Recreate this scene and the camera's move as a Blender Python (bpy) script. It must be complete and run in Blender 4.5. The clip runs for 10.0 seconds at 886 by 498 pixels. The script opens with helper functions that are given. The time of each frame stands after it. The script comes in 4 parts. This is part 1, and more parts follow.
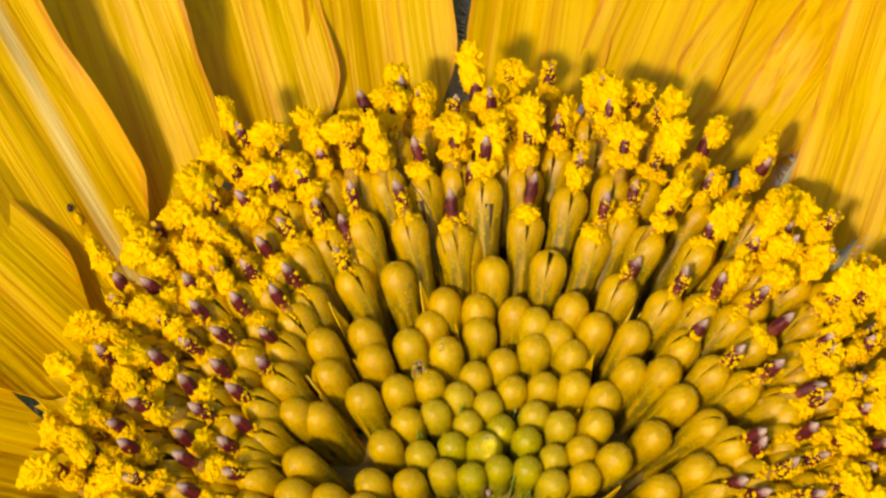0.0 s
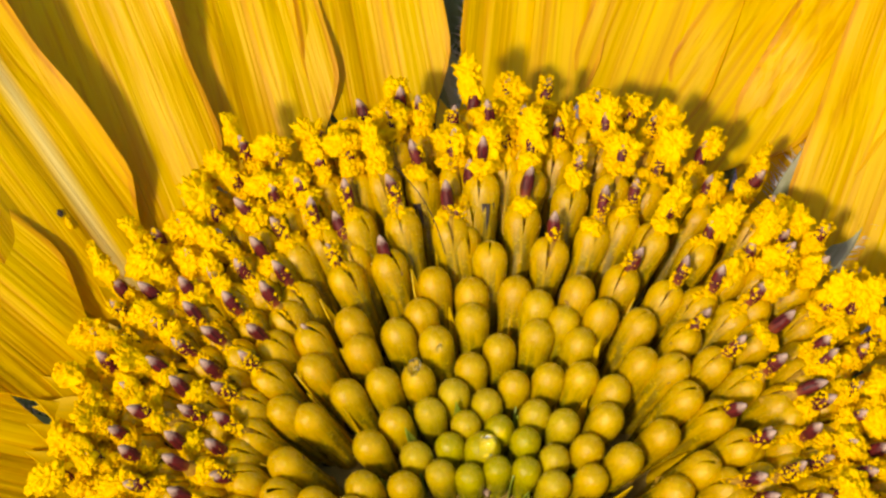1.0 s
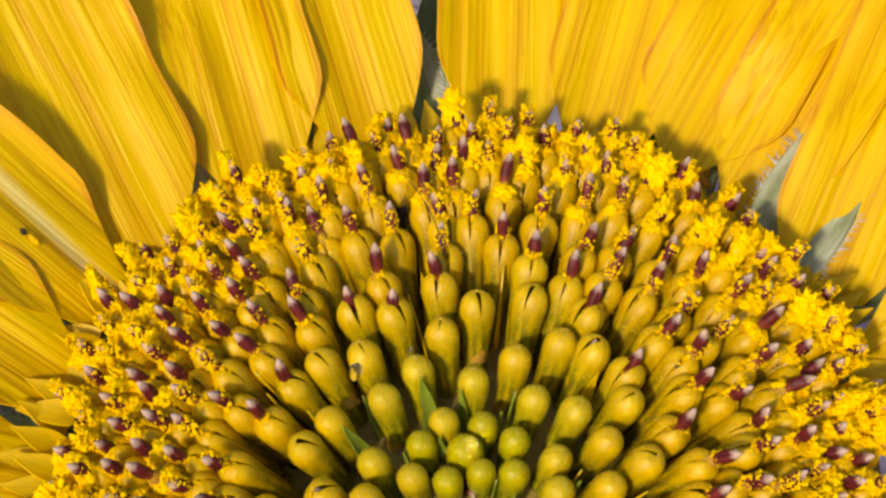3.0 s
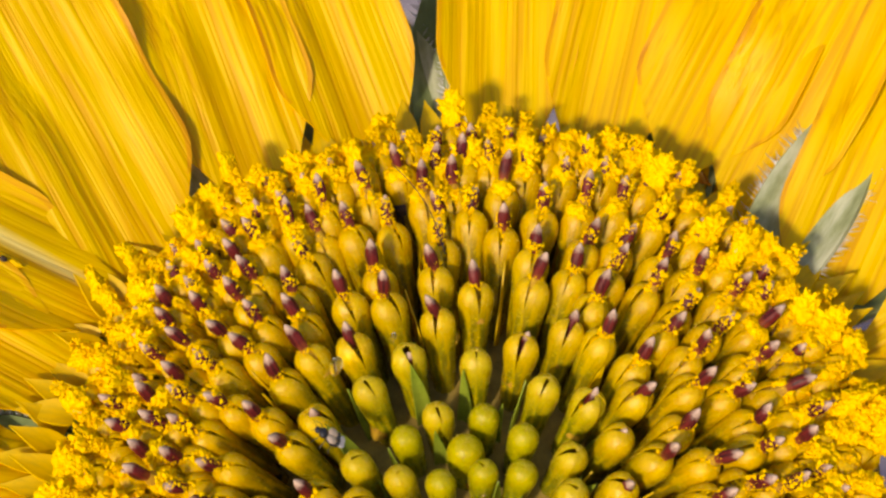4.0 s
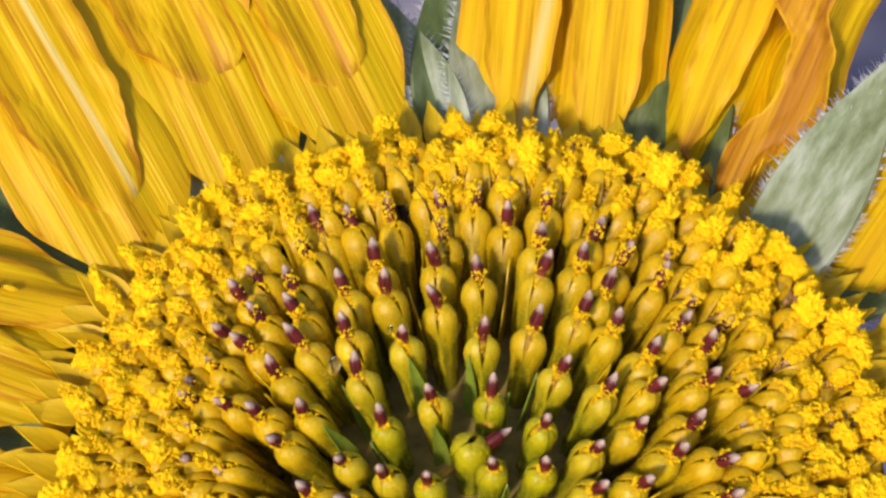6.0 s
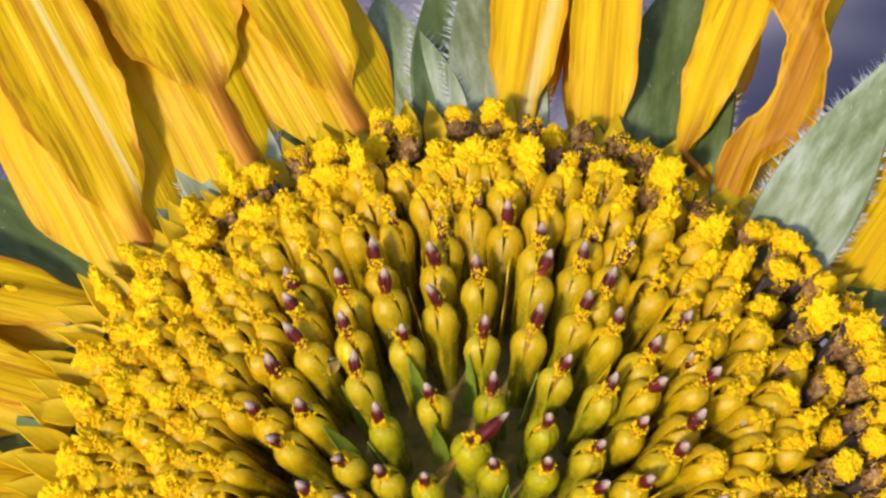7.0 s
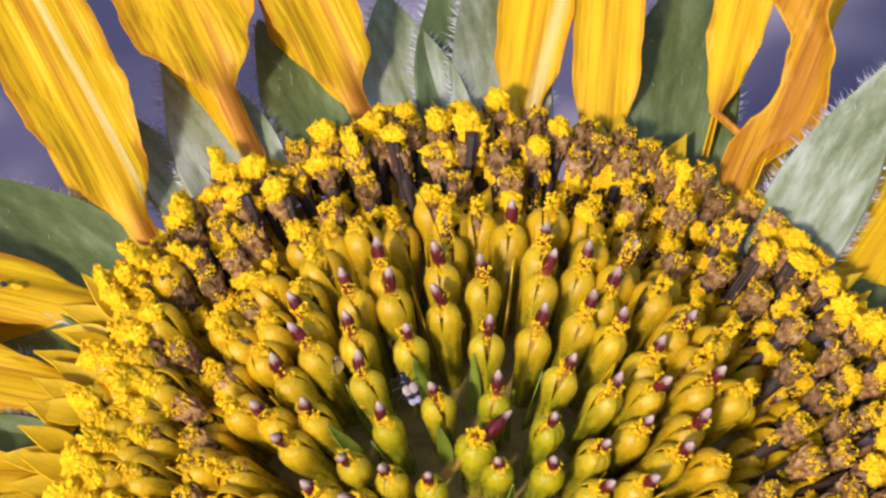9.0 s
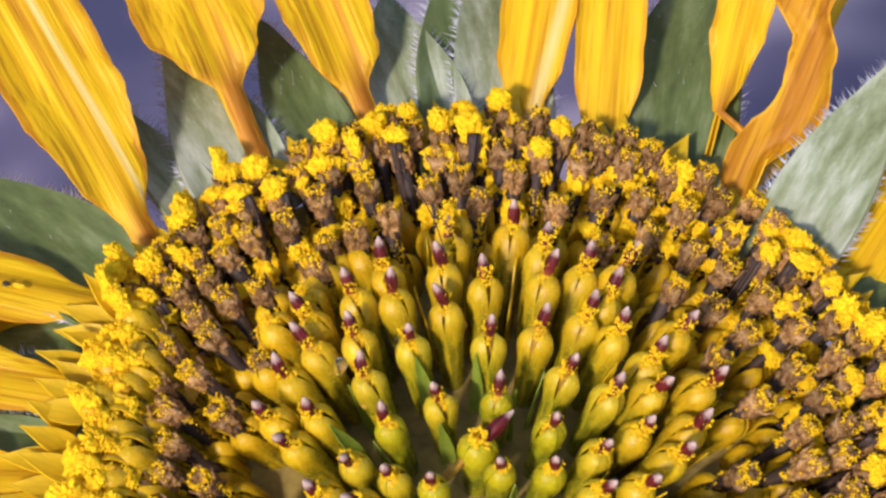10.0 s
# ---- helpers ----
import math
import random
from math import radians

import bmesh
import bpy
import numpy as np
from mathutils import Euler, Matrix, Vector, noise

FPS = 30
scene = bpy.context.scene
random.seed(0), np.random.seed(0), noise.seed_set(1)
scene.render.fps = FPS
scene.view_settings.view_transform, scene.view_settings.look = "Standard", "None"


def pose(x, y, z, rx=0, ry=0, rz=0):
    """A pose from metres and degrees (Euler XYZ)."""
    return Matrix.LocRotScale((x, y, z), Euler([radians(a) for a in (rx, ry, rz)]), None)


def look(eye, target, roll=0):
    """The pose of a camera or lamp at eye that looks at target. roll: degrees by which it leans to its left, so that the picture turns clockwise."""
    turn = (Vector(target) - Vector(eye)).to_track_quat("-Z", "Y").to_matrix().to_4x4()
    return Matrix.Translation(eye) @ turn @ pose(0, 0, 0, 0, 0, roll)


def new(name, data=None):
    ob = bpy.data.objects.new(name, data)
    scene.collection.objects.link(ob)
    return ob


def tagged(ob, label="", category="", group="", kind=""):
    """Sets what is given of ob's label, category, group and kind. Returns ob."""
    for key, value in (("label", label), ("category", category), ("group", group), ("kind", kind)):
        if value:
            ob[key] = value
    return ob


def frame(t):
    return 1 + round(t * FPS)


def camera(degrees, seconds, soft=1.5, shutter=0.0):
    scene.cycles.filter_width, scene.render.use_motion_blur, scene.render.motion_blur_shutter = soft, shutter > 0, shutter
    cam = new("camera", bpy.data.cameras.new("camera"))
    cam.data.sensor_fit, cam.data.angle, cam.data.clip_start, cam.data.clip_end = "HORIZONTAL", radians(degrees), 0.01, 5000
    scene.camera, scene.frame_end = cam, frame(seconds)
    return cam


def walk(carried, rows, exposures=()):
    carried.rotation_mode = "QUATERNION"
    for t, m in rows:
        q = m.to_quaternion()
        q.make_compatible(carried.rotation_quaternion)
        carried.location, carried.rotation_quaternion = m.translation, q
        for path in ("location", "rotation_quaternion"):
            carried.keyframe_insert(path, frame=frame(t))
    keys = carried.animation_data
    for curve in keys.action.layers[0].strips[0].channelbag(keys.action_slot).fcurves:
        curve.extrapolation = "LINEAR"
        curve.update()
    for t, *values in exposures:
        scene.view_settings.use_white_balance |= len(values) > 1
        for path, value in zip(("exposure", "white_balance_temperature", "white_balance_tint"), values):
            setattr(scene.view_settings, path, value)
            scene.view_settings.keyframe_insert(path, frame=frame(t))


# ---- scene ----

MM = 0.001


def mm(x, y, z):
    return Vector((x * MM, y * MM, z * MM))


def turn(rx=0, ry=0, rz=0):
    return pose(0, 0, 0, rx, ry, rz)


def at(x, y, z, rx=0, ry=0, rz=0):
    """A pose from millimetres and degrees."""
    return pose(x * MM, y * MM, z * MM, rx, ry, rz)


# The camera stands still, a hand's width from the flower.
cam = camera(28, 10.0, soft=2.5)
EYE = at(-2.872, -52.61, 91.56, 36, 0, 0)
walk(cam, [(0.0, EYE), (10.0, EYE)],
     exposures=[(0.0, -0.1, 8400, 18), (1.0, -0.05, 8400, 14), (2.4, 0.0, 8200, 12), (2.5, 0.0, 7400, 0), (2.6, 0.0, 6300, -33), (2.7, 0.0, 6300, -33), (3.0, 0.0, 7800, 12), (4.5, 0.07, 8400, 15), (5.0, 0.05, 7200, 20), (7.0, 0.08, 6600, 10), (8.0, -0.02, 6450, 15), (8.5, 0.0, 6400, 18), (9.0, 0.18, 6300, 23), (10.0, 0.2, 6300, 23)])

# ---- light ----
world = bpy.data.worlds.new("world")
scene.world = world
world.use_nodes = True
SUN_FROM = Vector((-0.38, -0.62, 0.61)).normalized()
wn = world.node_tree.nodes
sky = wn.new("ShaderNodeTexSky")
sky.sky_type, sky.sun_disc = "NISHITA", False
sky.sun_elevation = math.asin(SUN_FROM.z)
sky.sun_rotation = math.atan2(SUN_FROM.x, SUN_FROM.y)
world.node_tree.links.new(sky.outputs[0], wn["Background"].inputs[0])
wn["Background"].inputs[1].default_value = 0.17
sun = new("sun", bpy.data.lights.new("sun", "SUN"))
sun.data.energy, sun.data.angle, sun.data.color = 3.05, radians(6.0), (1.0, 0.95, 0.86)
sun.matrix_world = look(SUN_FROM * 2, (0, 0, 0))


# ---- materials ----
def nodes_of(name):
    m = bpy.data.materials.new(name)
    m.use_nodes = True
    return m, m.node_tree.nodes, m.node_tree.links, m.node_tree.nodes["Principled BSDF"]


def grain(n, l, scale, detail=4.0, rough=0.6, stretch=None):
    tc = n.new("ShaderNodeTexCoord")
    tx = n.new("ShaderNodeTexNoise")
    tx.inputs["Scale"].default_value = scale
    tx.inputs["Detail"].default_value = detail
    tx.inputs["Roughness"].default_value = rough
    if stretch:
        mp = n.new("ShaderNodeMapping")
        mp.inputs["Scale"].default_value = stretch
        l.new(tc.outputs["Object"], mp.inputs[0])
        l.new(mp.outputs[0], tx.inputs["Vector"])
    else:
        l.new(tc.outputs["Object"], tx.inputs["Vector"])
    return tx.outputs[0]


def ramp(n, l, fac, stops):
    r = n.new("ShaderNodeValToRGB")
    e = r.color_ramp.elements
    while len(e) < len(stops):
        e.new(0.5)
    for k, (p, c) in zip(e, stops):
        k.position, k.color = p, (*c, 1)
    l.new(fac, r.inputs[0])
    return r.outputs[0]


def mixed(n, l, fac, a, b, mode="MIX"):
    x = n.new("ShaderNodeMix")
    x.data_type, x.blend_type = "RGBA", mode
    for s, v in ((x.inputs[0], fac), (x.inputs[6], a), (x.inputs[7], b)):
        if isinstance(v, bpy.types.NodeSocket):
            l.new(v, s)
        elif isinstance(v, (int, float)):
            s.default_value = v
        else:
            s.default_value = (*v, 1)
    return x.outputs[2]


def bump(n, l, bsdf, height, strength, distance):
    b = n.new("ShaderNodeBump")
    b.inputs["Strength"].default_value = strength
    b.inputs["Distance"].default_value = distance
    l.new(height, b.inputs["Height"])
    l.new(b.outputs[0], bsdf.inputs["Normal"])


def thin(n, l, bsdf, colour, amount):
    """Light that shines through a thin leaf or petal."""
    tr = n.new("ShaderNodeBsdfTranslucent")
    l.new(colour, tr.inputs[0])
    mx = n.new("ShaderNodeMixShader")
    mx.inputs[0].default_value = amount
    l.new(bsdf.outputs[0], mx.inputs[1])
    l.new(tr.outputs[0], mx.inputs[2])
    l.new(mx.outputs[0], n["Material Output"].inputs[0])


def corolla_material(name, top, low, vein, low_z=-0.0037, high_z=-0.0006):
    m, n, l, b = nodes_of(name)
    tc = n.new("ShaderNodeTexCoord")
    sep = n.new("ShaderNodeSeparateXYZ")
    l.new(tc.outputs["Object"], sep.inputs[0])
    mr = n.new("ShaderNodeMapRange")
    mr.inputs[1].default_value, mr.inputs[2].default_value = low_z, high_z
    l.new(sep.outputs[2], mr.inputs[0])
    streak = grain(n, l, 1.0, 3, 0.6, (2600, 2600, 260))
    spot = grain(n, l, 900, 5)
    # Towards the base: olive tint with shade painted in, and stronger stripes.
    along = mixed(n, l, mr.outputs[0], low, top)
    c = mixed(n, l, ramp(n, l, streak, [(0.42, (0, 0, 0)), (0.56, (1, 1, 1))]), along, vein)
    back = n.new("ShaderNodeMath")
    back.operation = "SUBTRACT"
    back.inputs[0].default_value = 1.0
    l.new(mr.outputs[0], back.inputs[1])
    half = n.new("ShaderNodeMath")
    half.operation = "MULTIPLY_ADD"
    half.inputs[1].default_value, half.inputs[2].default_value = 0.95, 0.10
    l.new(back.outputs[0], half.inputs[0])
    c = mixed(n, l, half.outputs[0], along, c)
    info = n.new("ShaderNodeObjectInfo")
    hsv = n.new("ShaderNodeHueSaturation")
    vary = n.new("ShaderNodeMapRange")
    vary.inputs[3].default_value, vary.inputs[4].default_value = 0.92, 1.08
    l.new(info.outputs["Random"], vary.inputs[0])
    l.new(vary.outputs[0], hsv.inputs["Value"])
    l.new(mixed(n, l, spot, c, ramp(n, l, spot, [(0.3, (0.82, 0.76, 0.5)), (0.7, (1.15, 1.12, 1.0))]), "MULTIPLY"), hsv.inputs["Color"])
    dots = grain(n, l, 4600, 2, 0.5)
    speck = ramp(n, l, dots, [(0.62, (0, 0, 0)), (0.70, (0.6, 0.6, 0.6))])
    l.new(mixed(n, l, speck, hsv.outputs[0], (0.90, 0.62, 0.02)), b.inputs["Base Color"])
    rr = n.new("ShaderNodeMapRange")
    rr.inputs[1].default_value, rr.inputs[2].default_value = 0.3, 0.7
    rr.inputs[3].default_value, rr.inputs[4].default_value = 0.2, 0.38
    l.new(spot, rr.inputs[0])
    l.new(rr.outputs[0], b.inputs["Roughness"])
    b.inputs["Specular IOR Level"].default_value = 0.30
    b.inputs["Subsurface Weight"].default_value = 0.28
    b.inputs["Subsurface Radius"].default_value = (0.0009, 0.0005, 0.0001)
    b.inputs["Subsurface Scale"].default_value = 1.0
    fine = grain(n, l, 4200, 4, 0.7)
    both = n.new("ShaderNodeMath")
    both.operation = "ADD"
    l.new(streak, both.inputs[0])
    l.new(fine, both.inputs[1])
    more = n.new("ShaderNodeMath")
    more.operation = "ADD"
    l.new(both.outputs[0], more.inputs[0])
    l.new(speck, more.inputs[1])
    bump(n, l, b, more.outputs[0], 0.32, 0.00014)
    return m


def simple(name, stops, scale, rough, stretch=None, bumped=(0.4, 0.0001), through_light=0.0, detail=5.0, spec=0.4):
    m, n, l, b = nodes_of(name)
    g = grain(n, l, scale, detail, 0.65, stretch)
    c = ramp(n, l, g, stops)
    l.new(c, b.inputs["Base Color"])
    b.inputs["Roughness"].default_value = rough
    b.inputs["Specular IOR Level"].default_value = spec
    if bumped:
        bump(n, l, b, g, *bumped)
    if through_light:
        thin(n, l, b, c, through_light)
    return m


def petal_material(name, light, mid, deep, rough=0.5, veins=0.55, claw=None, rib=None):
    m, n, l, b = nodes_of(name)
    streak = grain(n, l, 1.0, 5, 0.6, (900, 28, 900))
    broad = grain(n, l, 1.0, 3, 0.5, (240, 40, 240))
    vein = grain(n, l, 1.0, 2, 0.5, (2300, 16, 2300))
    c = ramp(n, l, streak, [(0.28, deep), (0.46, mid), (0.62, light)])
    c = mixed(n, l, ramp(n, l, vein, [(0.54, (0, 0, 0)), (0.66, (veins, veins, veins))]), c, deep)
    c = mixed(n, l, ramp(n, l, broad, [(0.35, (0, 0, 0)), (0.7, (1, 1, 1))]), c, mixed(n, l, 0.35, c, deep))
    if rib:
        x0, lean, wide = rib
        tc, sep = n.new("ShaderNodeTexCoord"), n.new("ShaderNodeSeparateXYZ")
        l.new(tc.outputs["Object"], sep.inputs[0])
        last = sep.outputs[0]
        for op, value in (("SUBTRACT", x0 * MM), ("ABSOLUTE", 0.0), ("DIVIDE", wide * MM)):
            k = n.new("ShaderNodeMath")
            k.operation = op
            k.inputs[1].default_value = value
            l.new(last, k.inputs[0])
            if op == "SUBTRACT":
                bent = n.new("ShaderNodeMath")
                bent.operation = "MULTIPLY_ADD"
                bent.inputs[1].default_value = -lean
                l.new(sep.outputs[1], bent.inputs[0])
                l.new(k.outputs[0], bent.inputs[2])
                last = bent.outputs[0]
            else:
                last = k.outputs[0]
        c = mixed(n, l, ramp(n, l, last, [(0.0, (0.75, 0.75, 0.75)), (0.45, (0.45, 0.45, 0.45)), (1.0, (0, 0, 0))]), c, (0.88, 0.76, 0.30))
    if claw:
        tc, sep = n.new("ShaderNodeTexCoord"), n.new("ShaderNodeSeparateXYZ")
        l.new(tc.outputs["Object"], sep.inputs[0])
        along = n.new("ShaderNodeMath")
        along.operation = "MULTIPLY_ADD"
        along.inputs[1].default_value = 0.007
        l.new(streak, along.inputs[0])
        l.new(sep.outputs[1], along.inputs[2])
        fade = n.new("ShaderNodeMapRange")
        fade.inputs[1].default_value, fade.inputs[2].default_value = claw * MM + 0.0030, claw * MM + 0.0062
        l.new(along.outputs[0], fade.inputs[0])
        c = mixed(n, l, fade.outputs[0], ramp(n, l, streak, [(0.3, (0.34, 0.10, 0.006)), (0.6, (0.78, 0.34, 0.02))]), c)
    l.new(c, b.inputs["Base Color"])
    b.inputs["Roughness"].default_value = rough
    b.inputs["Specular IOR Level"].default_value = 0.3
    rough_sum = n.new("ShaderNodeMath")
    rough_sum.operation = "SUBTRACT"
    l.new(streak, rough_sum.inputs[0])
    l.new(vein, rough_sum.inputs[1])
    bump(n, l, b, rough_sum.outputs[0], 0.6, 0.0003)
    thin(n, l, b, c, 0.28)
    return m


# Bud colours: top, lower tube with some shade mixed in, stripes.
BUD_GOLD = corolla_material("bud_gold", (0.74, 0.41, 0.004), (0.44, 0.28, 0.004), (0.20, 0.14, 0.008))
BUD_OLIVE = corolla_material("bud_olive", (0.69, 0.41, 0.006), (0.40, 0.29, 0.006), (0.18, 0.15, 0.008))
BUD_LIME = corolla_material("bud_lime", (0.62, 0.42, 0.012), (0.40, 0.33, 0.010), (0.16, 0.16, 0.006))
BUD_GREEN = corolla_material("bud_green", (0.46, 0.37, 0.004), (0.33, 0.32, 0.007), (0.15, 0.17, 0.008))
GRANULE = simple("bud_granules", [(0.3, (0.80, 0.55, 0.05)), (0.7, (0.92, 0.72, 0.16))], 3000, 0.4, bumped=None)
SLIT = simple("inner_corolla", [(0.3, (0.22, 0.09, 0.012)), (0.5, (0.42, 0.22, 0.012)), (0.7, (0.60, 0.36, 0.02))], 1800, 0.75, bumped=(0.8, 0.0002))


def anther_material(name, tip):
    """Reddish brown below, dark burgundy, then a pale tip that begins raggedly."""
    m, n, l, b = nodes_of(name)
    tc, sep = n.new("ShaderNodeTexCoord"), n.new("ShaderNodeSeparateXYZ")
    l.new(tc.outputs["Object"], sep.inputs[0])
    spots = grain(n, l, 3800, 3, 0.6)
    ragged = n.new("ShaderNodeMath")
    ragged.operation = "MULTIPLY_ADD"
    ragged.inputs[1].default_value = 0.0007
    l.new(spots, ragged.inputs[0])
    l.new(sep.outputs[2], ragged.inputs[2])
    body = ramp(n, l, grain(n, l, 1.0, 4, 0.6, (5000, 5000, 500)), [(0.32, (0.024, 0.004, 0.006)), (0.66, (0.17, 0.016, 0.014))])
    for low, high, colour, first in ((0.0002, 0.0009, (0.30, 0.07, 0.02), True), (tip + 0.0002, tip + 0.0006, (0.52, 0.36, 0.28), False)):
        k = n.new("ShaderNodeMapRange")
        k.inputs[1].default_value, k.inputs[2].default_value = low, high
        l.new(ragged.outputs[0], k.inputs[0])
        body = mixed(n, l, k.outputs[0], colour, body) if first else mixed(n, l, k.outputs[0], body, colour)
    l.new(body, b.inputs["Base Color"])
    b.inputs["Roughness"].default_value = 0.45
    b.inputs["Specular IOR Level"].default_value = 0.2
    bump(n, l, b, spots, 0.4, 0.0001)
    return m


ANTHER = anther_material("anther_burgundy", 0.00145)
ANTHER_LONG = anther_material("anther_burgundy_long", 0.0024)
POLLEN = simple("pollen_yellow", [(0.25, (0.86, 0.42, 0.002)), (0.5, (0.97, 0.60, 0.003)), (0.75, (0.99, 0.68, 0.006))], 2500, 0.75, bumped=(0.9, 0.0002), spec=0.2)
SOOT = simple("filament_black", [(0.35, (0.018, 0.011, 0.008)), (0.7, (0.09, 0.05, 0.03))], 1.0, 0.6, (4500, 4500, 500))
BROWN_BASE = simple("withered_brown", [(0.32, (0.06, 0.025, 0.010)), (0.48, (0.34, 0.165, 0.045)), (0.66, (0.60, 0.37, 0.16))], 2000, 0.8, bumped=(1.0, 0.0003), spec=0.2)


def varied(m, low, high):
    """Lets the colour differ a little from one object to the next."""
    n, l = m.node_tree.nodes, m.node_tree.links
    b = n["Principled BSDF"]
    src = b.inputs["Base Color"].links[0].from_socket
    info, vary, hsv = n.new("ShaderNodeObjectInfo"), n.new("ShaderNodeMapRange"), n.new("ShaderNodeHueSaturation")
    vary.inputs[3].default_value, vary.inputs[4].default_value = low, high
    l.new(info.outputs["Random"], vary.inputs[0])
    l.new(vary.outputs[0], hsv.inputs["Value"])
    l.new(src, hsv.inputs["Color"])
    l.new(hsv.outputs[0], b.inputs["Base Color"])
    return m


BROWN = varied(BROWN_BASE, 0.6, 1.2)
SPENT = varied(simple("spent_floret_yellow", [(0.28, (0.36, 0.15, 0.015)), (0.42, (0.70, 0.36, 0.008)), (0.6, (0.90, 0.54, 0.006))], 1500, 0.8, bumped=(1.0, 0.0003), spec=0.2), 0.8, 1.15)
PETAL = petal_material("petal_yellow", (0.92, 0.64, 0.003), (0.90, 0.58, 0.002), (0.72, 0.34, 0.002))
PETAL_AGED = petal_material("petal_aged", (0.95, 0.64, 0.003), (0.93, 0.57, 0.002), (0.62, 0.26, 0.002), veins=0.7)
PETAL_CLAW_SHORT = petal_material("petal_aged_short_claw", (0.95, 0.64, 0.003), (0.93, 0.57, 0.002), (0.62, 0.26, 0.002), veins=0.7, claw=3.2)
PETAL_RIBBED = petal_material("petal_yellow_ribbed", (0.92, 0.64, 0.003), (0.90, 0.58, 0.002), (0.72, 0.34, 0.002), rib=(0.7, 0.09, 0.7))
PETAL_AGED_RIBBED = petal_material("petal_aged_ribbed", (0.95, 0.64, 0.003), (0.93, 0.57, 0.002), (0.62, 0.26, 0.002), veins=0.7, rib=(0.45, 0.11, 0.65))
PETAL_BROAD = petal_material("petal_aged_broad", (0.95, 0.64, 0.003), (0.93, 0.57, 0.002), (0.62, 0.26, 0.002), veins=0.7, claw=3.2, rib=(1.35, -0.02, 0.35))
PETAL_CLAW_MEDIUM = petal_material("petal_aged_medium_claw", (0.95, 0.64, 0.003), (0.93, 0.57, 0.002), (0.62, 0.26, 0.002), veins=0.7, claw=5.8)
PETAL_CLAW_LONG = petal_material("petal_aged_long_claw", (0.95, 0.64, 0.003), (0.93, 0.57, 0.002), (0.62, 0.26, 0.002), veins=0.7, claw=8.6)
PETAL_DRY = petal_material("petal_orange", (0.80, 0.40, 0.004), (0.64, 0.26, 0.004), (0.36, 0.11, 0.004))
PETAL_EDGE = petal_material("petal_edge", (0.90, 0.54, 0.006), (0.84, 0.43, 0.006), (0.60, 0.23, 0.006))
CHAFF = simple("chaff_yellow_green", [(0.3, (0.66, 0.44, 0.006)), (0.55, (0.84, 0.55, 0.006)), (0.8, (0.88, 0.58, 0.006))], 1.0, 0.5, (2500, 300, 2500), through_light=0.25)
LEAF = simple("bract_green", [(0.3, (0.15, 0.18, 0.06)), (0.46, (0.32, 0.36, 0.19)), (0.64, (0.60, 0.63, 0.46))], 1.0, 0.6, (500, 110, 500), through_light=0.2)
# Deeper leaf green, with shade from the petals above mixed into the colour.
LEAF_DARK_SHADED = simple("bract_dark_green_shaded", [(0.3, (0.07, 0.10, 0.025)), (0.5, (0.15, 0.20, 0.06)), (0.7, (0.30, 0.36, 0.17))], 1.0, 0.55, (500, 110, 500), through_light=0.2)
LEAF_LIME = simple("sap_green", [(0.3, (0.20, 0.28, 0.02)), (0.7, (0.36, 0.42, 0.05))], 1500, 0.4, through_light=0.2)
HAIR = simple("hair_white", [(0.3, (0.55, 0.56, 0.6)), (0.7, (0.8, 0.8, 0.82))], 900, 0.5, bumped=None)
CORE = simple("receptacle_dark", [(0.3, (0.18, 0.12, 0.025)), (0.7, (0.40, 0.28, 0.06))], 700, 0.9)
EARTH = simple("ground_grey_violet", [(0.36, (0.055, 0.055, 0.105)), (0.5, (0.115, 0.10, 0.155)), (0.64, (0.33, 0.28, 0.31))], 17.0, 0.9, bumped=None, detail=2.0)


# ---- making meshes (all in millimetres) ----
def finish(name, verts, faces, mats, slots=None, smooth=True, flat=0):
    me = bpy.data.meshes.new(name)
    me.from_pydata([(x * MM, y * MM, z * MM) for x, y, z in verts], [], faces)
    for m in mats:
        me.materials.append(m)
    if slots:
        me.polygons.foreach_set("material_index", slots)
    me.polygons.foreach_set("use_smooth", [smooth] * (len(me.polygons) - flat) + [False] * flat)
    me.update()
    return me


def part(name, data, parent, m=None, label=""):
    ob = new(name, data)
    ob.parent = parent
    if m is not None:
        ob.matrix_basis = m
    if label:
        ob["label"] = label
    return ob


def grid(nu, nv, fn, close_v=False):
    """A sheet of (nu+1) x (nv+1) points; fn takes u and v from 0 to 1."""
    cols = nv if close_v else nv + 1
    verts = [fn(i / nu, j / nv) for i in range(nu + 1) for j in range(cols)]
    faces = []
    for i in range(nu):
        for j in range(nv):
            a, b = i * cols + j, i * cols + (j + 1) % cols
            faces.append((a, b, b + cols, a + cols))
    return verts, faces


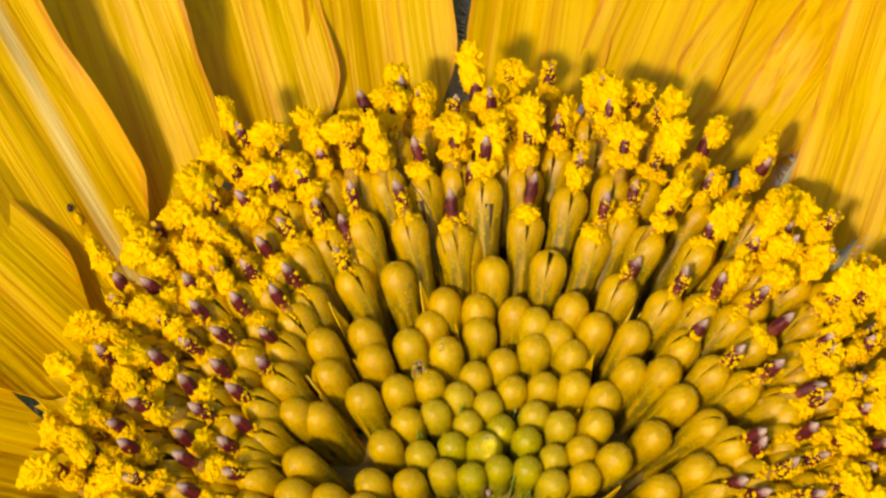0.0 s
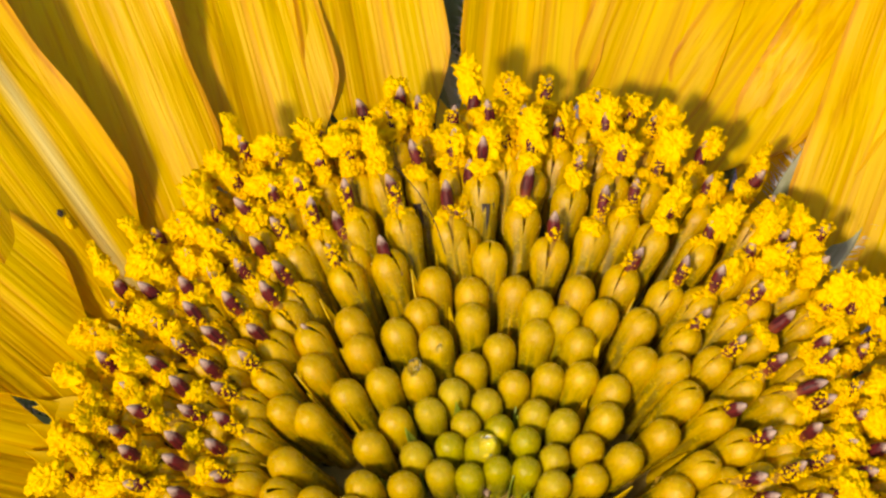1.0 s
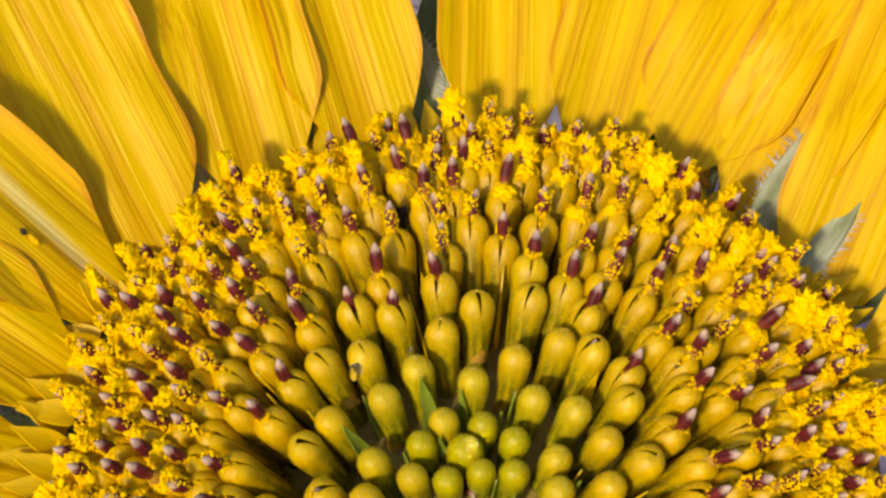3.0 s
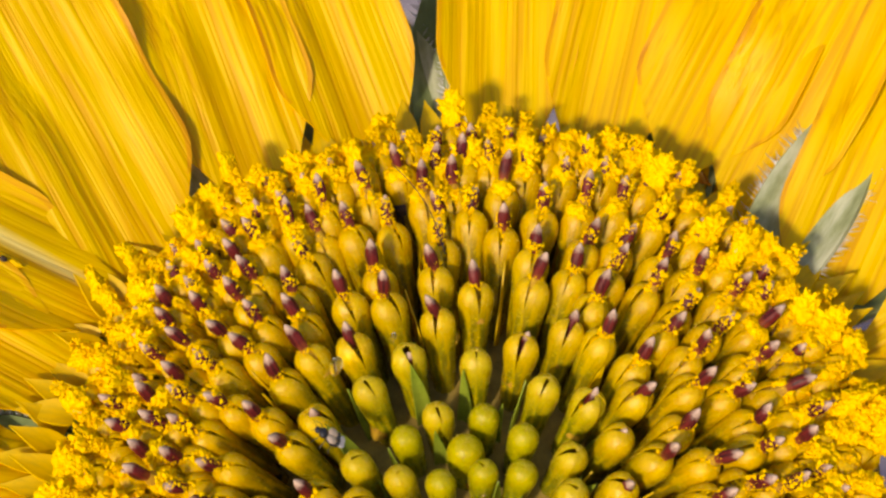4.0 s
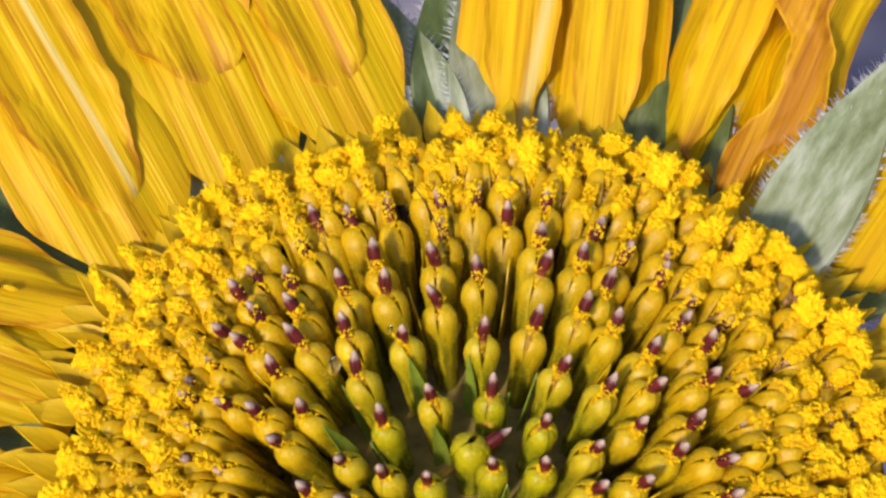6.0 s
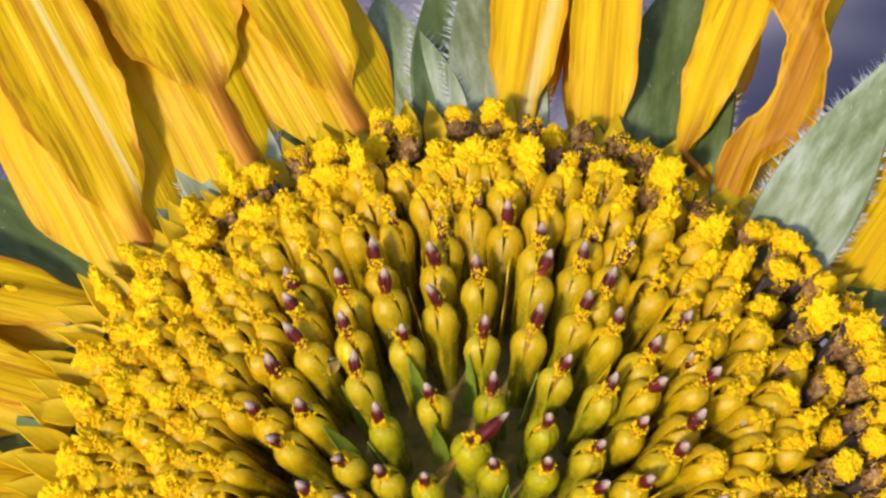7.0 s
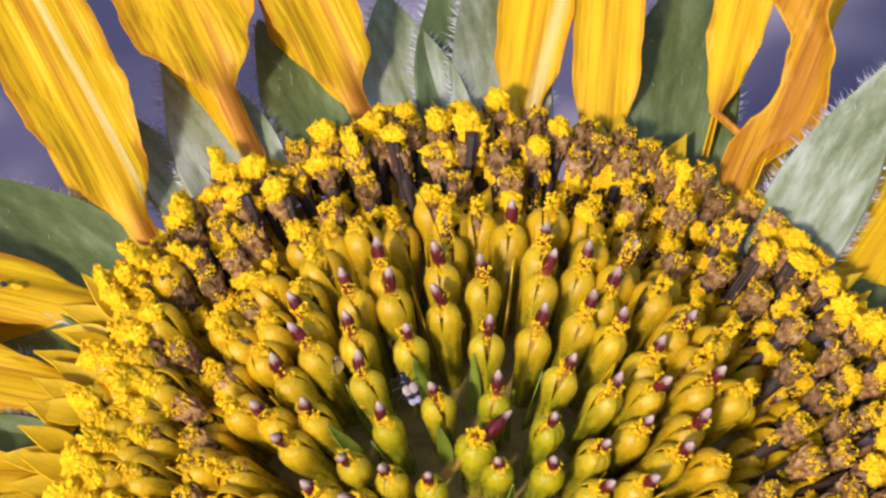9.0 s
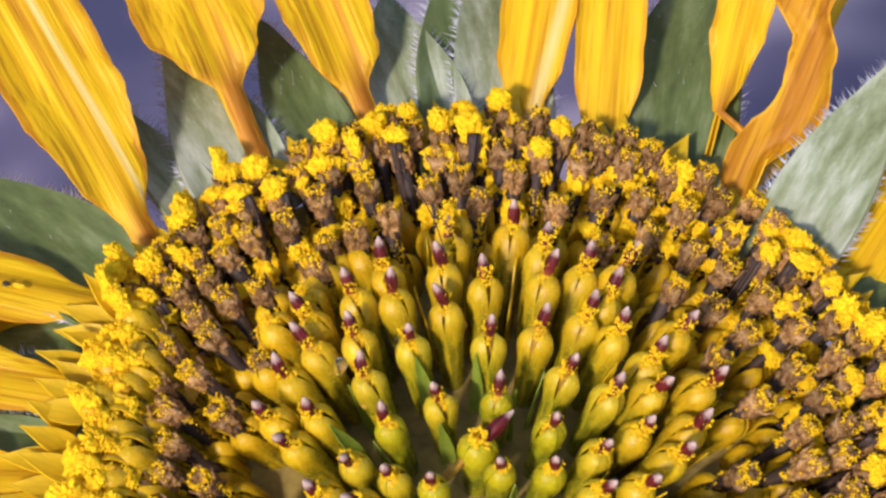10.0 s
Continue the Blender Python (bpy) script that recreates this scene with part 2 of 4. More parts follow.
def slab(nu, nv, fn, thick):
    """A thin sheet with two sides and closed edges; fn gives the upper side."""
    va, fa = grid(nu, nv, fn)
    nrm = []
    for i in range(nu + 1):
        for j in range(nv + 1):
            k = i * (nv + 1) + j
            a = Vector(va[min(i + 1, nu) * (nv + 1) + j]) - Vector(va[max(i - 1, 0) * (nv + 1) + j])
            b = Vector(va[i * (nv + 1) + min(j + 1, nv)]) - Vector(va[i * (nv + 1) + max(j - 1, 0)])
            c = a.cross(b)
            nrm.append(c.normalized() if c.length > 1e-9 else Vector((0, 0, 1)))
    deep = [thick(k // (nv + 1) / nu) if callable(thick) else thick for k in range(len(va))]
    vb = [tuple(Vector(v) - n * d) for v, n, d in zip(va, nrm, deep)]
    k = len(va)
    faces = [tuple(f) for f in fa] + [tuple(q + k for q in reversed(f)) for f in fa]
    rim = [j for j in range(nv + 1)] + [i * (nv + 1) + nv for i in range(1, nu + 1)]
    rim += [nu * (nv + 1) + j for j in range(nv - 1, -1, -1)] + [i * (nv + 1) for i in range(nu - 1, 0, -1)]
    edge, m = [va[i] for i in rim] + [vb[i] for i in rim], len(rim)
    for i in range(m):
        j = (i + 1) % m
        faces.append((2 * k + j, 2 * k + i, 2 * k + m + i, 2 * k + m + j))
    return va + vb + edge, faces


def merge(pieces):
    verts, faces, slots = [], [], []
    for v, f, s in pieces:
        k = len(verts)
        verts += v
        faces += [tuple(q + k for q in face) for face in f]
        slots += [s] * len(f)
    return verts, faces, slots


def ico(sub):
    bm = bmesh.new()
    bmesh.ops.create_icosphere(bm, subdivisions=sub, radius=1.0)
    v = [tuple(p.co) for p in bm.verts]
    f = [tuple(p.index for p in face.verts) for face in bm.faces]
    bm.free()
    return v, f


ICO1, ICO2, ICO3, ICO4, ICO5 = ico(1), ico(2), ico(3), ico(4), ico(5)


def lump(c, r, rng, shape=ICO1, rough=0.35, stretch=(1, 1, 1)):
    o = Vector((rng.random() * 50, rng.random() * 50, rng.random() * 50))
    v = []
    for p in shape[0]:
        q = Vector(p)
        k = r * (1 + rough * noise.noise(q * 1.7 + o) + 0.5 * rough * noise.noise(q * 4.1 + o))
        v.append((c[0] + q.x * k * stretch[0], c[1] + q.y * k * stretch[1], c[2] + q.z * k * stretch[2]))
    return v, shape[1]


def crust(c, stretch, rng, sub, amps, lobes=0):
    """One connected crusty body; amps: (depth, fineness) pairs of its relief."""
    o = Vector((rng.random() * 50, rng.random() * 50, rng.random() * 50))
    ph = rng.random() * 6
    v = []
    for p in sub[0]:
        q = Vector(p)
        w = Vector((q.x * stretch[0], q.y * stretch[1], q.z * stretch[2]))
        k = 1.0
        for depth, fine in amps:
            k += depth * noise.noise(w * fine + o)
        if lobes:
            k += 0.16 * math.cos(lobes * math.atan2(q.y, q.x) + ph + 1.5 * q.z) * (1 - abs(q.z))
        v.append((c[0] + w.x * k, c[1] + w.y * k, c[2] + w.z * k))
    return v, sub[1]


def lathe(profile, n, wob=None):
    """A turned body; profile: (radius, height) from below to above; wob(angle, height) scales the radius."""
    m = len(profile) - 1

    def fn(u, v):
        r, z = profile[round(u * m)]
        a = 2 * math.pi * v
        k = wob(a, z) if wob else 1
        return (r * k * math.cos(a), r * k * math.sin(a), z)
    v, f = grid(m, n, fn, True)
    f = [tuple(q) for q in f]
    f.append(tuple(range(n - 1, -1, -1)))
    f.append(tuple(m * n + j for j in range(n)))
    return v, f


# ---- the parts of a disc floret; its origin is at the top of the closed bud, z along it ----
HINGE = -3.0
BUD_SHAPE = ((-3.3, 0.935), (-2.85, 0.985), (-2.4, 1.025), (-2.0, 1.06), (-1.6, 1.085), (-1.2, 1.085), (-0.85, 1.03), (-0.58, 0.905), (-0.36, 0.77), (-0.2, 0.61), (-0.09, 0.42), (-0.02, 0.2), (0.0, 0.03))


def tube_mesh(name, mat):
    prof = [(0.45, -8.5), (0.62, -6.8), (0.78, -5.6), (0.86, -4.6), (0.92, -3.8), (0.96, -3.2), (0.98, -2.8), (0.98, -2.55), (0.90, -2.5), (0.88, -3.0), (0.5, -3.6)]
    v, f = lathe(prof, 25, lambda a, z: 1 + 0.018 * math.cos(10 * a) * min(1, max(0, -2.6 - z)))
    return finish(name, v, f, [mat])


def lobe_mesh(name, mat):
    """One of the five pointed tips that close a bud."""
    n = len(BUD_SHAPE) - 1

    def fn(u, v):
        z, r = BUD_SHAPE[round(u * n)]
        w = 2 * v - 1
        a = radians(41) * w
        r *= 1 + 0.004 * w
        return (r * math.cos(a), r * math.sin(a), z)
    v, f = slab(n, 10, fn, lambda u: -0.03 - 0.12 * min(1, 3 * u) * (1 - 0.5 * u))
    k = n * 10
    slots = [0] * k + [1] * k + [0] * (len(f) - 2 * k)
    rng = random.Random(17)
    for i in range(26):
        c = Vector(fn(rng.uniform(0.15, 0.97), rng.random())) * 1.005
        r, b = rng.uniform(0.014, 0.030), len(v)
        v += [(c.x + r, c.y, c.z - r), (c.x - r, c.y + r, c.z - r), (c.x - r, c.y - r, c.z), (c.x * 1.05, c.y * 1.05, c.z + 1.6 * r)]
        f += [(b, b + 1, b + 3), (b + 1, b + 2, b + 3), (b + 2, b, b + 3), (b, b + 2, b + 1)]
        slots += [2] * 4
    return finish(name, v, f, [mat, SLIT, GRANULE], slots, flat=len(f) - 2 * k)


def anther_mesh(name, bend, length, rng, tip_open=0.0, base=0.3, mat=None):
    """A dark anther spindle with a pale pointed tip, on a brown tube."""
    pieces = []

    def tube(lo, hi, rows):
        def fn(u, v):
            w = lo + (hi - lo) * u
            a = 2 * math.pi * v
            if w < 0:
                r = 0.31 + base * min(1, -2.0 * w)
            elif w < 0.72:
                r = 0.31 + 0.10 * math.sin(math.pi * w / 0.80)
            else:
                k = (w - 0.72) / 0.28
                r = 0.28 * (1 - k) ** 0.7 + 0.03
            r *= 1 + (0.09 * math.cos(5 * a) + 0.05 * math.sin(3 * a + 9 * w)) * (1 if w < 0.7 else 0.5)
            return (r * math.cos(a) + bend * w * abs(w), r * math.sin(a), length * w)
        return grid(rows, 15, fn, True)
    pieces.append((*tube(-1.1, 0.0, 5), 2))
    pieces.append((*tube(0.0, 0.74, 8), 0))
    pieces.append((*tube(0.74, 1.0, 6), 1))
    for k in range(3):
        a0 = 2 * math.pi * (k + rng.random() * 0.5) / 3
        h = rng.uniform(0.12, 0.28)

        def tipf(u, v, a0=a0, h=h):
            w = 0.09 * (1 - u) + 0.012
            r = 0.17 + (tip_open - 0.06) * u
            x, y = r * math.cos(a0), r * math.sin(a0)
            return (x - math.sin(a0) * w * (2 * v - 1) + 0.6 * bend, y + math.cos(a0) * w * (2 * v - 1), length * 0.70 + 1.3 * h * u)
        pieces.append((*slab(3, 2, tipf, 0.04), 1))
    v, f, slots = merge(pieces)
    return finish(name, v, f, [mat, mat, SLIT], slots)


def crumbs_mesh(name, n, low, high, r0, rng, size=(0.05, 0.13), spread=0.0):
    """Pollen that clings round the anther tube and lies on the cap."""
    pieces = []
    for i in range(n):
        a = 2 * math.pi * rng.random()
        if rng.random() < spread:
            d = rng.random() ** 1.2 * 1.55
            a = math.pi + rng.gauss(0, 0.8 if d < 0.7 else 0.25)
            r, z = (d, -0.72 * d ** 2.6) if d < 0.7 else (rng.uniform(0.5, 0.7), -0.3 - 1.4 * (d - 0.7))
        else:
            r = r0 * rng.uniform(0.75, 1.25)
            z = low + (high - low) * rng.random()
        pieces.append((*lump((r * math.cos(a), r * math.sin(a), z), size[0] + (size[1] - size[0]) * rng.random() ** 2, rng, ICO1, 1.1), 0))
    v, f, s = merge(pieces)
    return finish(name, v, f, [POLLEN], smooth=False)


def clump_mesh(name, rng, height, width, grains=300):
    """A crusty heap of pollen."""
    flat = rng.uniform(0.5, 0.85)
    body = crust((0, 0, height * 0.5), (width, width * flat, height * 0.5), rng, ICO5, ((0.50, 0.7), (0.42, 1.7), (0.30, 4.2), (0.17, 9.0)))
    pieces = [(*body, 0)]
    for i in range(grains):
        p = Vector(rng.choice(body[0]))
        jit = Vector((rng.gauss(0, 0.05), rng.gauss(0, 0.05), rng.gauss(0, 0.05)))
        pieces.append((*lump(p + jit, 0.035 + 0.06 * rng.random(), rng, ICO1, 0.3), 0))
    v, f, s = merge(pieces)
    return finish(name, v, f, [POLLEN])


def column_mesh(name, rng):
    """The dark, fluted column of filaments of a spent floret."""
    ph = rng.random() * 6

    def fn(u, v):
        a = 2 * math.pi * v
        r = (0.30 + 0.10 * u) * (1 + 0.22 * math.cos(6 * a + ph) + 0.08 * math.sin(3 * a + 4 * u))
        return (r * math.cos(a) + 0.08 * math.sin(4 * u + ph), r * math.sin(a), 4.4 * u)
    v, f = grid(8, 30, fn, True)
    f.append(tuple(8 * 30 + k for k in range(30)))
    return finish(name, v, f, [SOOT])


def withered_mesh(name, rng):
    """The shrivelled brown head of a spent floret: five dried lobes round a hollow, on a dark stalk."""
    high = rng.uniform(1.0, 1.25)
    body = crust((0, 0, -0.1), (0.70, 0.70, high), rng, ICO4, ((0.20, 1.2), (0.34, 2.6), (0.34, 6.5)), 5)
    pieces = [(*body, 0)]
    for k in range(5):
        a0 = 2 * math.pi * (k + rng.uniform(-0.2, 0.2)) / 5
        out, tall = rng.uniform(0.05, 0.45), rng.uniform(0.5, 0.9)

        def flap(u, v, a0=a0, out=out, tall=tall):
            w = 0.36 * (1 - u ** 2.2) + 0.03
            r = 0.62 + out * u - 0.25 * u * u * (out < 0.2)
            x, y = r * math.cos(a0), r * math.sin(a0)
            side = w * (2 * v - 1)
            return (x - math.sin(a0) * side, y + math.cos(a0) * side, 0.15 + tall * u + 0.08 * math.sin(7 * u + k + 3 * v))
        pieces.append((*slab(5, 4, flap, 0.12), 0))
    stalk = lathe([(0.30, -4.6), (0.36, -3.2), (0.42, -2.0), (0.55, -1.0), (0.50, -0.6)], 12, lambda a, z: 1 + 0.14 * math.cos(5 * a + z))
    pieces.append((*stalk, 1))
    v, f, slots = merge(pieces)
    return finish(name, v, f, [BROWN, SOOT], slots)


def rosette_mesh(name, rng):
    """The crumbly top of a floret whose anthers have gone back: five lobes full of pollen."""
    body = crust((0, 0, -0.1), (0.82, 0.82, 0.72), rng, ICO4, ((0.16, 1.1), (0.24, 2.6), (0.22, 6.0)), 5)
    pieces = [(*body, 0)]
    for i in range(150):
        p = Vector(rng.choice(body[0]))
        if p.z > -0.2:
            pieces.append((*lump(p, 0.04 + 0.09 * rng.random() ** 2, rng, ICO1, 0.9), 1))
    v, f, s = merge(pieces)
    return finish(name, v, f, [SPENT, POLLEN], s)


def palea_mesh(name, rng, mat=LEAF_LIME):
    """The pointed green scale that stands beside a floret."""
    tilt = rng.uniform(-0.15, 0.3)

    def fn(u, v):
        w = 0.6 * (1 - u ** 2.2) + 0.015
        return (0.25 * (2 * v - 1) ** 2 * (1 - u) + tilt * u * u, w * (2 * v - 1) + 0.12 * math.sin(5 * u) * u, 5.6 * u)
    v, f = slab(7, 4, fn, 0.1)
    return finish(name, v, f, [mat])


RNG = random.Random(11)
PALEAE = [palea_mesh("palea", RNG) for _ in range(4)]
YELLOW_PALEAE = [palea_mesh("palea_yellow", RNG, CHAFF) for _ in range(4)]
ROSETTES = [rosette_mesh("pollen_rosette", RNG) for _ in range(6)]
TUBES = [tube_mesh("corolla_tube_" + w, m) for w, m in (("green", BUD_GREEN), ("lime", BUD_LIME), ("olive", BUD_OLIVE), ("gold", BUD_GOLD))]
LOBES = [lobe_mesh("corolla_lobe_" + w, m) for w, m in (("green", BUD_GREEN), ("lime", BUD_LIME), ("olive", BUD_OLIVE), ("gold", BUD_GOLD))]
ANTHERS = [anther_mesh("anther_tube", b, 1.95, RNG, o, mat=ANTHER) for b, o in ((0.0, 0.0), (0.25, 0.08), (-0.2, 0.04), (0.1, 0.15))]
CRUMBS = [crumbs_mesh("pollen", k, 0.0, 0.85, 0.42, RNG, (0.035, 0.12), 0.55) for k in (220, 320, 120, 260)]
LONG_CRUMBS = [crumbs_mesh("pollen", k, -0.3, h, 0.37, RNG, (0.04, 0.14), 0.45) for k, h in ((260, 1.5), (340, 1.9), (180, 1.2), (300, 1.7))]
CLUMPS = [clump_mesh("pollen_clump", RNG, h, w) for h, w in ((3.0, 0.95), (2.2, 1.15), (3.5, 0.9), (1.8, 1.1), (2.6, 0.85), (1.7, 1.2))]
SMALL_CLUMPS = [clump_mesh("pollen_cap", RNG, h, w) for h, w in ((1.3, 0.85), (1.1, 1.0), (1.6, 0.75), (1.0, 0.9))]
LONG_ANTHER = anther_mesh("anther_tube", 0.2, 2.9, RNG, 0.1, -0.05, ANTHER_LONG)
COLUMNS = [column_mesh("filaments", RNG) for _ in range(3)]
HEADS = [withered_mesh("withered_head", RNG) for _ in range(5)]
DUST = [crumbs_mesh("pollen", k, 0.2, 1.3, 0.58, RNG, (0.03, 0.09), 0.3) for k in (560, 420, 680, 300)]

# ---- where the disc florets stand: x, y at the start and x, y at the end, in millimetres from the middle ----
WHORL_1 = [(-0.4, 0.9, -0.3, -0.4), (0.5, -0.7, 1.1, -2.2), (0.7, 2.4, 1.0, 3.1), (-1.4, 2.7, -2.6, 2.8), (2.3, 1.3, 4.2, 0.8), (-1.2, -1.2, -3.0, -3.2), (2.3, -0.7, 4.1, -2.2), (-2.4, 1.1, -5.7, 1.1), (-3.0, -0.9, -5.4, -2.5), (2.9, 3.2, 5.2, 4.7), (4.0, 0.2, 7.0, -0.7), (-0.1, 4.0, 0.5, 7.3), (3.9, -1.8, 6.8, -3.6), (-4.4, 0.4, -7.8, -1.5), (-2.0, 4.5, -4.4, 6.9), (-3.5, 3.2, -7.1, 4.3), (-5.1, -1.8, -7.2, -4.2), (4.5, 2.3, 7.9, 3.1), (1.5, 5.1, 3.6, 7.7), (5.8, 0.6, 9.5, 0.6)]
WHORL_2 = [(5.9, -1.4, 9.4, -3.1), (-0.9, 6.0, -2.2, 9.6), (-7.5, -2.0, -9.5, -3.6), (-5.3, 2.5, -10.2, 1.6), (-3.9, 5.2, -7.8, 7.2), (3.5, 5.2, 6.6, 8.7), (6.8, 2.3, 10.6, 3.5), (-6.7, 0.8, -11.4, -0.3), (5.5, 5.1, 8.5, 7.6), (7.8, -0.4, 11.5, -1.3), (-2.8, 7.5, -5.5, 10.3), (0.9, 7.0, 0.3, 11.7), (7.4, 4.3, 10.5, 5.7), (-5.9, 4.8, -10.4, 6.4), (3.0, 7.8, 4.2, 11.7), (-8.2, 4.1, -11.9, 4.5), (-10.9, 2.3, -12.7, 1.5), (10.3, 1.0, 12.8, 0.9), (-0.6, 9.1, -2.3, 12.7), (5.4, 7.4, 8.1, 10.4)]
WHORL_3 = [(-5.2, 8.1, -8.0, 10.5), (12.1, 3.2, 13.7, 3.8), (12.8, -1.9, 14.2, -1.5), (9.1, 5.6, 12.4, 7.8), (10.5, -2.9, 14.3, -3.9), (11.2, 5.3, 13.8, 6.0), (-11.9, -1.2, -14.9, -1.8), (-8.1, 8.5, -11.2, 10.9), (-10.8, 7.5, -13.2, 8.6), (9.4, 8.2, 11.5, 11.2), (1.8, 10.4, 2.2, 16.0), (13.7, 1.3, 16.0, 3.7), (-13.3, 4.3, -15.7, 5.1), (5.5, 10.4, 7.6, 14.6), (-14.2, 0.4, -16.5, 0.8), (12.5, 7.1, 13.4, 9.8), (14.2, 4.9, 15.1, 7.8), (-8.9, 12.0, -10.4, 13.5), (-2.9, 11.0, -5.3, 16.4), (15.4, -1.0, 17.2, 1.8)]
WHORL_4 = [(0.3, 12.9, 0.1, 17.3), (-6.0, 12.2, -7.7, 15.8), (8.6, 11.3, 9.8, 14.7), (4.0, 13.0, 4.8, 17.2), (-11.8, 10.4, -13.6, 11.8), (16.0, 3.7, 17.2, 5.6), (11.5, 10.0, 12.4, 13.6), (-2.2, 14.8, -2.9, 18.5), (13.7, 9.5, 14.2, 12.3), (7.0, 14.5, 7.4, 17.6), (17.9, 2.5, 18.8, 3.7), (2.5, 15.7, 2.2, 19.1), (17.9, -0.2, 19.3, 0.3), (15.7, 8.6, 16.2, 10.5), (-5.2, 15.2, -6.6, 18.3), (-8.3, 15.3, -9.4, 17.3), (16.9, 6.8, 17.9, 8.3), (-12.1, 13.4, -13.3, 14.6), (8.9, 15.6, 9.7, 17.4), (10.5, 14.0, 12.1, 16.4)]
WHORL_5 = [(5.4, 17.0, 6.2, 20.0), (-0.2, 17.6, -0.5, 20.9), (15.6, 11.6, 16.5, 13.0), (2.5, 18.7, 3.8, 20.7), (13.7, 13.3, 14.7, 15.0), (-4.2, 18.3, -4.6, 20.7), (19.5, 5.7, 20.1, 6.7), (-6.7, 18.3, -7.3, 20.4), (8.2, 17.8, 9.0, 20.1), (20.2, 8.4, 20.4, 9.1), (10.4, 18.0, 11.6, 19.2), (2.1, 20.8, 2.5, 22.5), (13.8, 16.7, 14.5, 17.8), (4.7, 20.5, 5.2, 22.4), (17.5, 15.6, 17.7, 16.1)]
MEASURED = WHORL_1 + WHORL_2 + WHORL_3 + WHORL_4 + WHORL_5
RIM = 24.6


def filled():
    """The remaining florets, set between the others on the seed-head's spiral."""
    every = list(MEASURED)
    for k in range(200, 9600):
        r = 0.252 * math.sqrt(k)
        a = k * 2.399963
        x, y = r * math.cos(a), r * math.sin(a)
        if r < 9 or r > RIM or (y > -5 and r < 13.8):
            continue
        apart = 2.2 if r < 17 else 1.78
        if min((x - p[2]) ** 2 + (y - p[3]) ** 2 for p in every) < apart ** 2:
            continue
        if r < 17 and y > -6:
            close = sorted((math.hypot(x - p[2], y - p[3]), p) for p in MEASURED)[:4]
            total = sum(1 / d for d, p in close)
            x0 = x + sum((p[0] - p[2]) / d for d, p in close) / total
            y0 = y + sum((p[1] - p[3]) / d for d, p in close) / total
            if min((x0 - p[0]) ** 2 + (y0 - p[1]) ** 2 for p in every) < 1.45 ** 2:
                continue
        else:
            back = 2.4 * min(1.0, max(0.0, (RIM - r) / 8))
            x0, y0 = x * (r - back) / r, y * (r - back) / r
        every.append((x0, y0, x, y))
    return every[len(MEASURED):]


def ease(x):
    return 1 / (1 + math.exp(-max(-30, min(30, x))))


def height_start(r):
    return -2.2 + 2.2 * min(r / 14, 1) ** 2 - 0.06 * max(r - 14, 0)


def height_end(r):
    return -0.2 * min(r / 14, 1) ** 2 - 0.12 * max(r - 14, 0)


STEPS = (0.0, 0.7, 1.4, 2.1, 2.8, 3.5, 4.2, 5.0, 6.0, 7.2, 8.6, 10.0)


class Floret:
    """Times and places of one disc floret."""

    def __init__(self, x0, y0, x1, y1, measured):
        self.a, self.b, self.measured = (x0, y0), (x1, y1), measured
        self.r0, self.r1 = math.hypot(x0, y0), math.hypot(x1, y1)
        self.mid = float(np.interp(self.r0, (2, 5.5, 7, 10, 25), (4.3, 2.3, 1.8, 1.5, 1.3)))
        rng = random.Random(round(1000 * (x1 + 50) + 7 * (y1 + 50)))
        self.rng = rng
        self.opens = float(np.interp(self.r0, (3, 5.5, 9, 12.7, 14.2, 16), (3.9, 3.1, 1.7, 0.7, -1.4, -2.6))) + rng.uniform(-0.3, 0.3)
        edge = 13.5 + 2.9 * max(0, self.b[1] / self.r1)
        self.fades = max(5.4, 9.3 - (self.r1 - edge) * 0.5) + rng.uniform(-0.6, 0.6) if self.r1 > edge else 99
        if self.b[0] < -9:
            self.fades += 0.4 + 4.5 * self.grown(-self.b[0], 18, 4.5)
        self.leaves = max(3.6, 7.0 - (self.r1 - edge) * 0.42) + rng.uniform(-0.5, 0.5) if self.r1 > edge else 99
        if self.r1 < 1:
            self.opens = 4.9
        self.spin = 36 + rng.uniform(-22, 22)
        self.sink = rng.uniform(-0.25, 0.25)

    def share(self, t):
        lo, hi = ease(-self.mid / 0.8), ease((10 - self.mid) / 0.8)
        return (ease((t - self.mid) / 0.8) - lo) / max(1e-6, hi - lo)

    def grown(self, t, start, span):
        u = max(0.0, min(1.0, (t - start) / span))
        return u * u * (3 - 2 * u)

    def stand(self, t):
        g = self.share(t)
        x, y = (p + (q - p) * g for p, q in zip(self.a, self.b))
        r = math.hypot(x, y)
        z = height_start(r) * (1 - g) + height_end(r) * g + self.sink - 4.6 * self.grown(t, self.fades, 2.2)
        rim = self.grown(self.r1, 16.5, 5.5)
        up = max(0.0, self.b[1] / self.r1) ** 2
        z += rim * ((0.5 + 1.0 * up) * (1 - self.grown(t, 0.0, 2.6)) + 1.0 * up)
        phi = min(2.45 * r, 42)
        return at(x, y, z + 0.55, 0, phi, math.degrees(math.atan2(y, x)))


SPECS = [Floret(*a, True) for a in MEASURED] + [Floret(*a, False) for a in filled()]
NEAR = [s for s in SPECS if s.b[1] > -8.5]
FAR = [s for s in SPECS if s.b[1] <= -8.5]

# ---- the flower ----
flower = tagged(new("sunflower"), "open yellow sunflower head on green stem, rim dusty with pollen", "flower")
MOVES = []


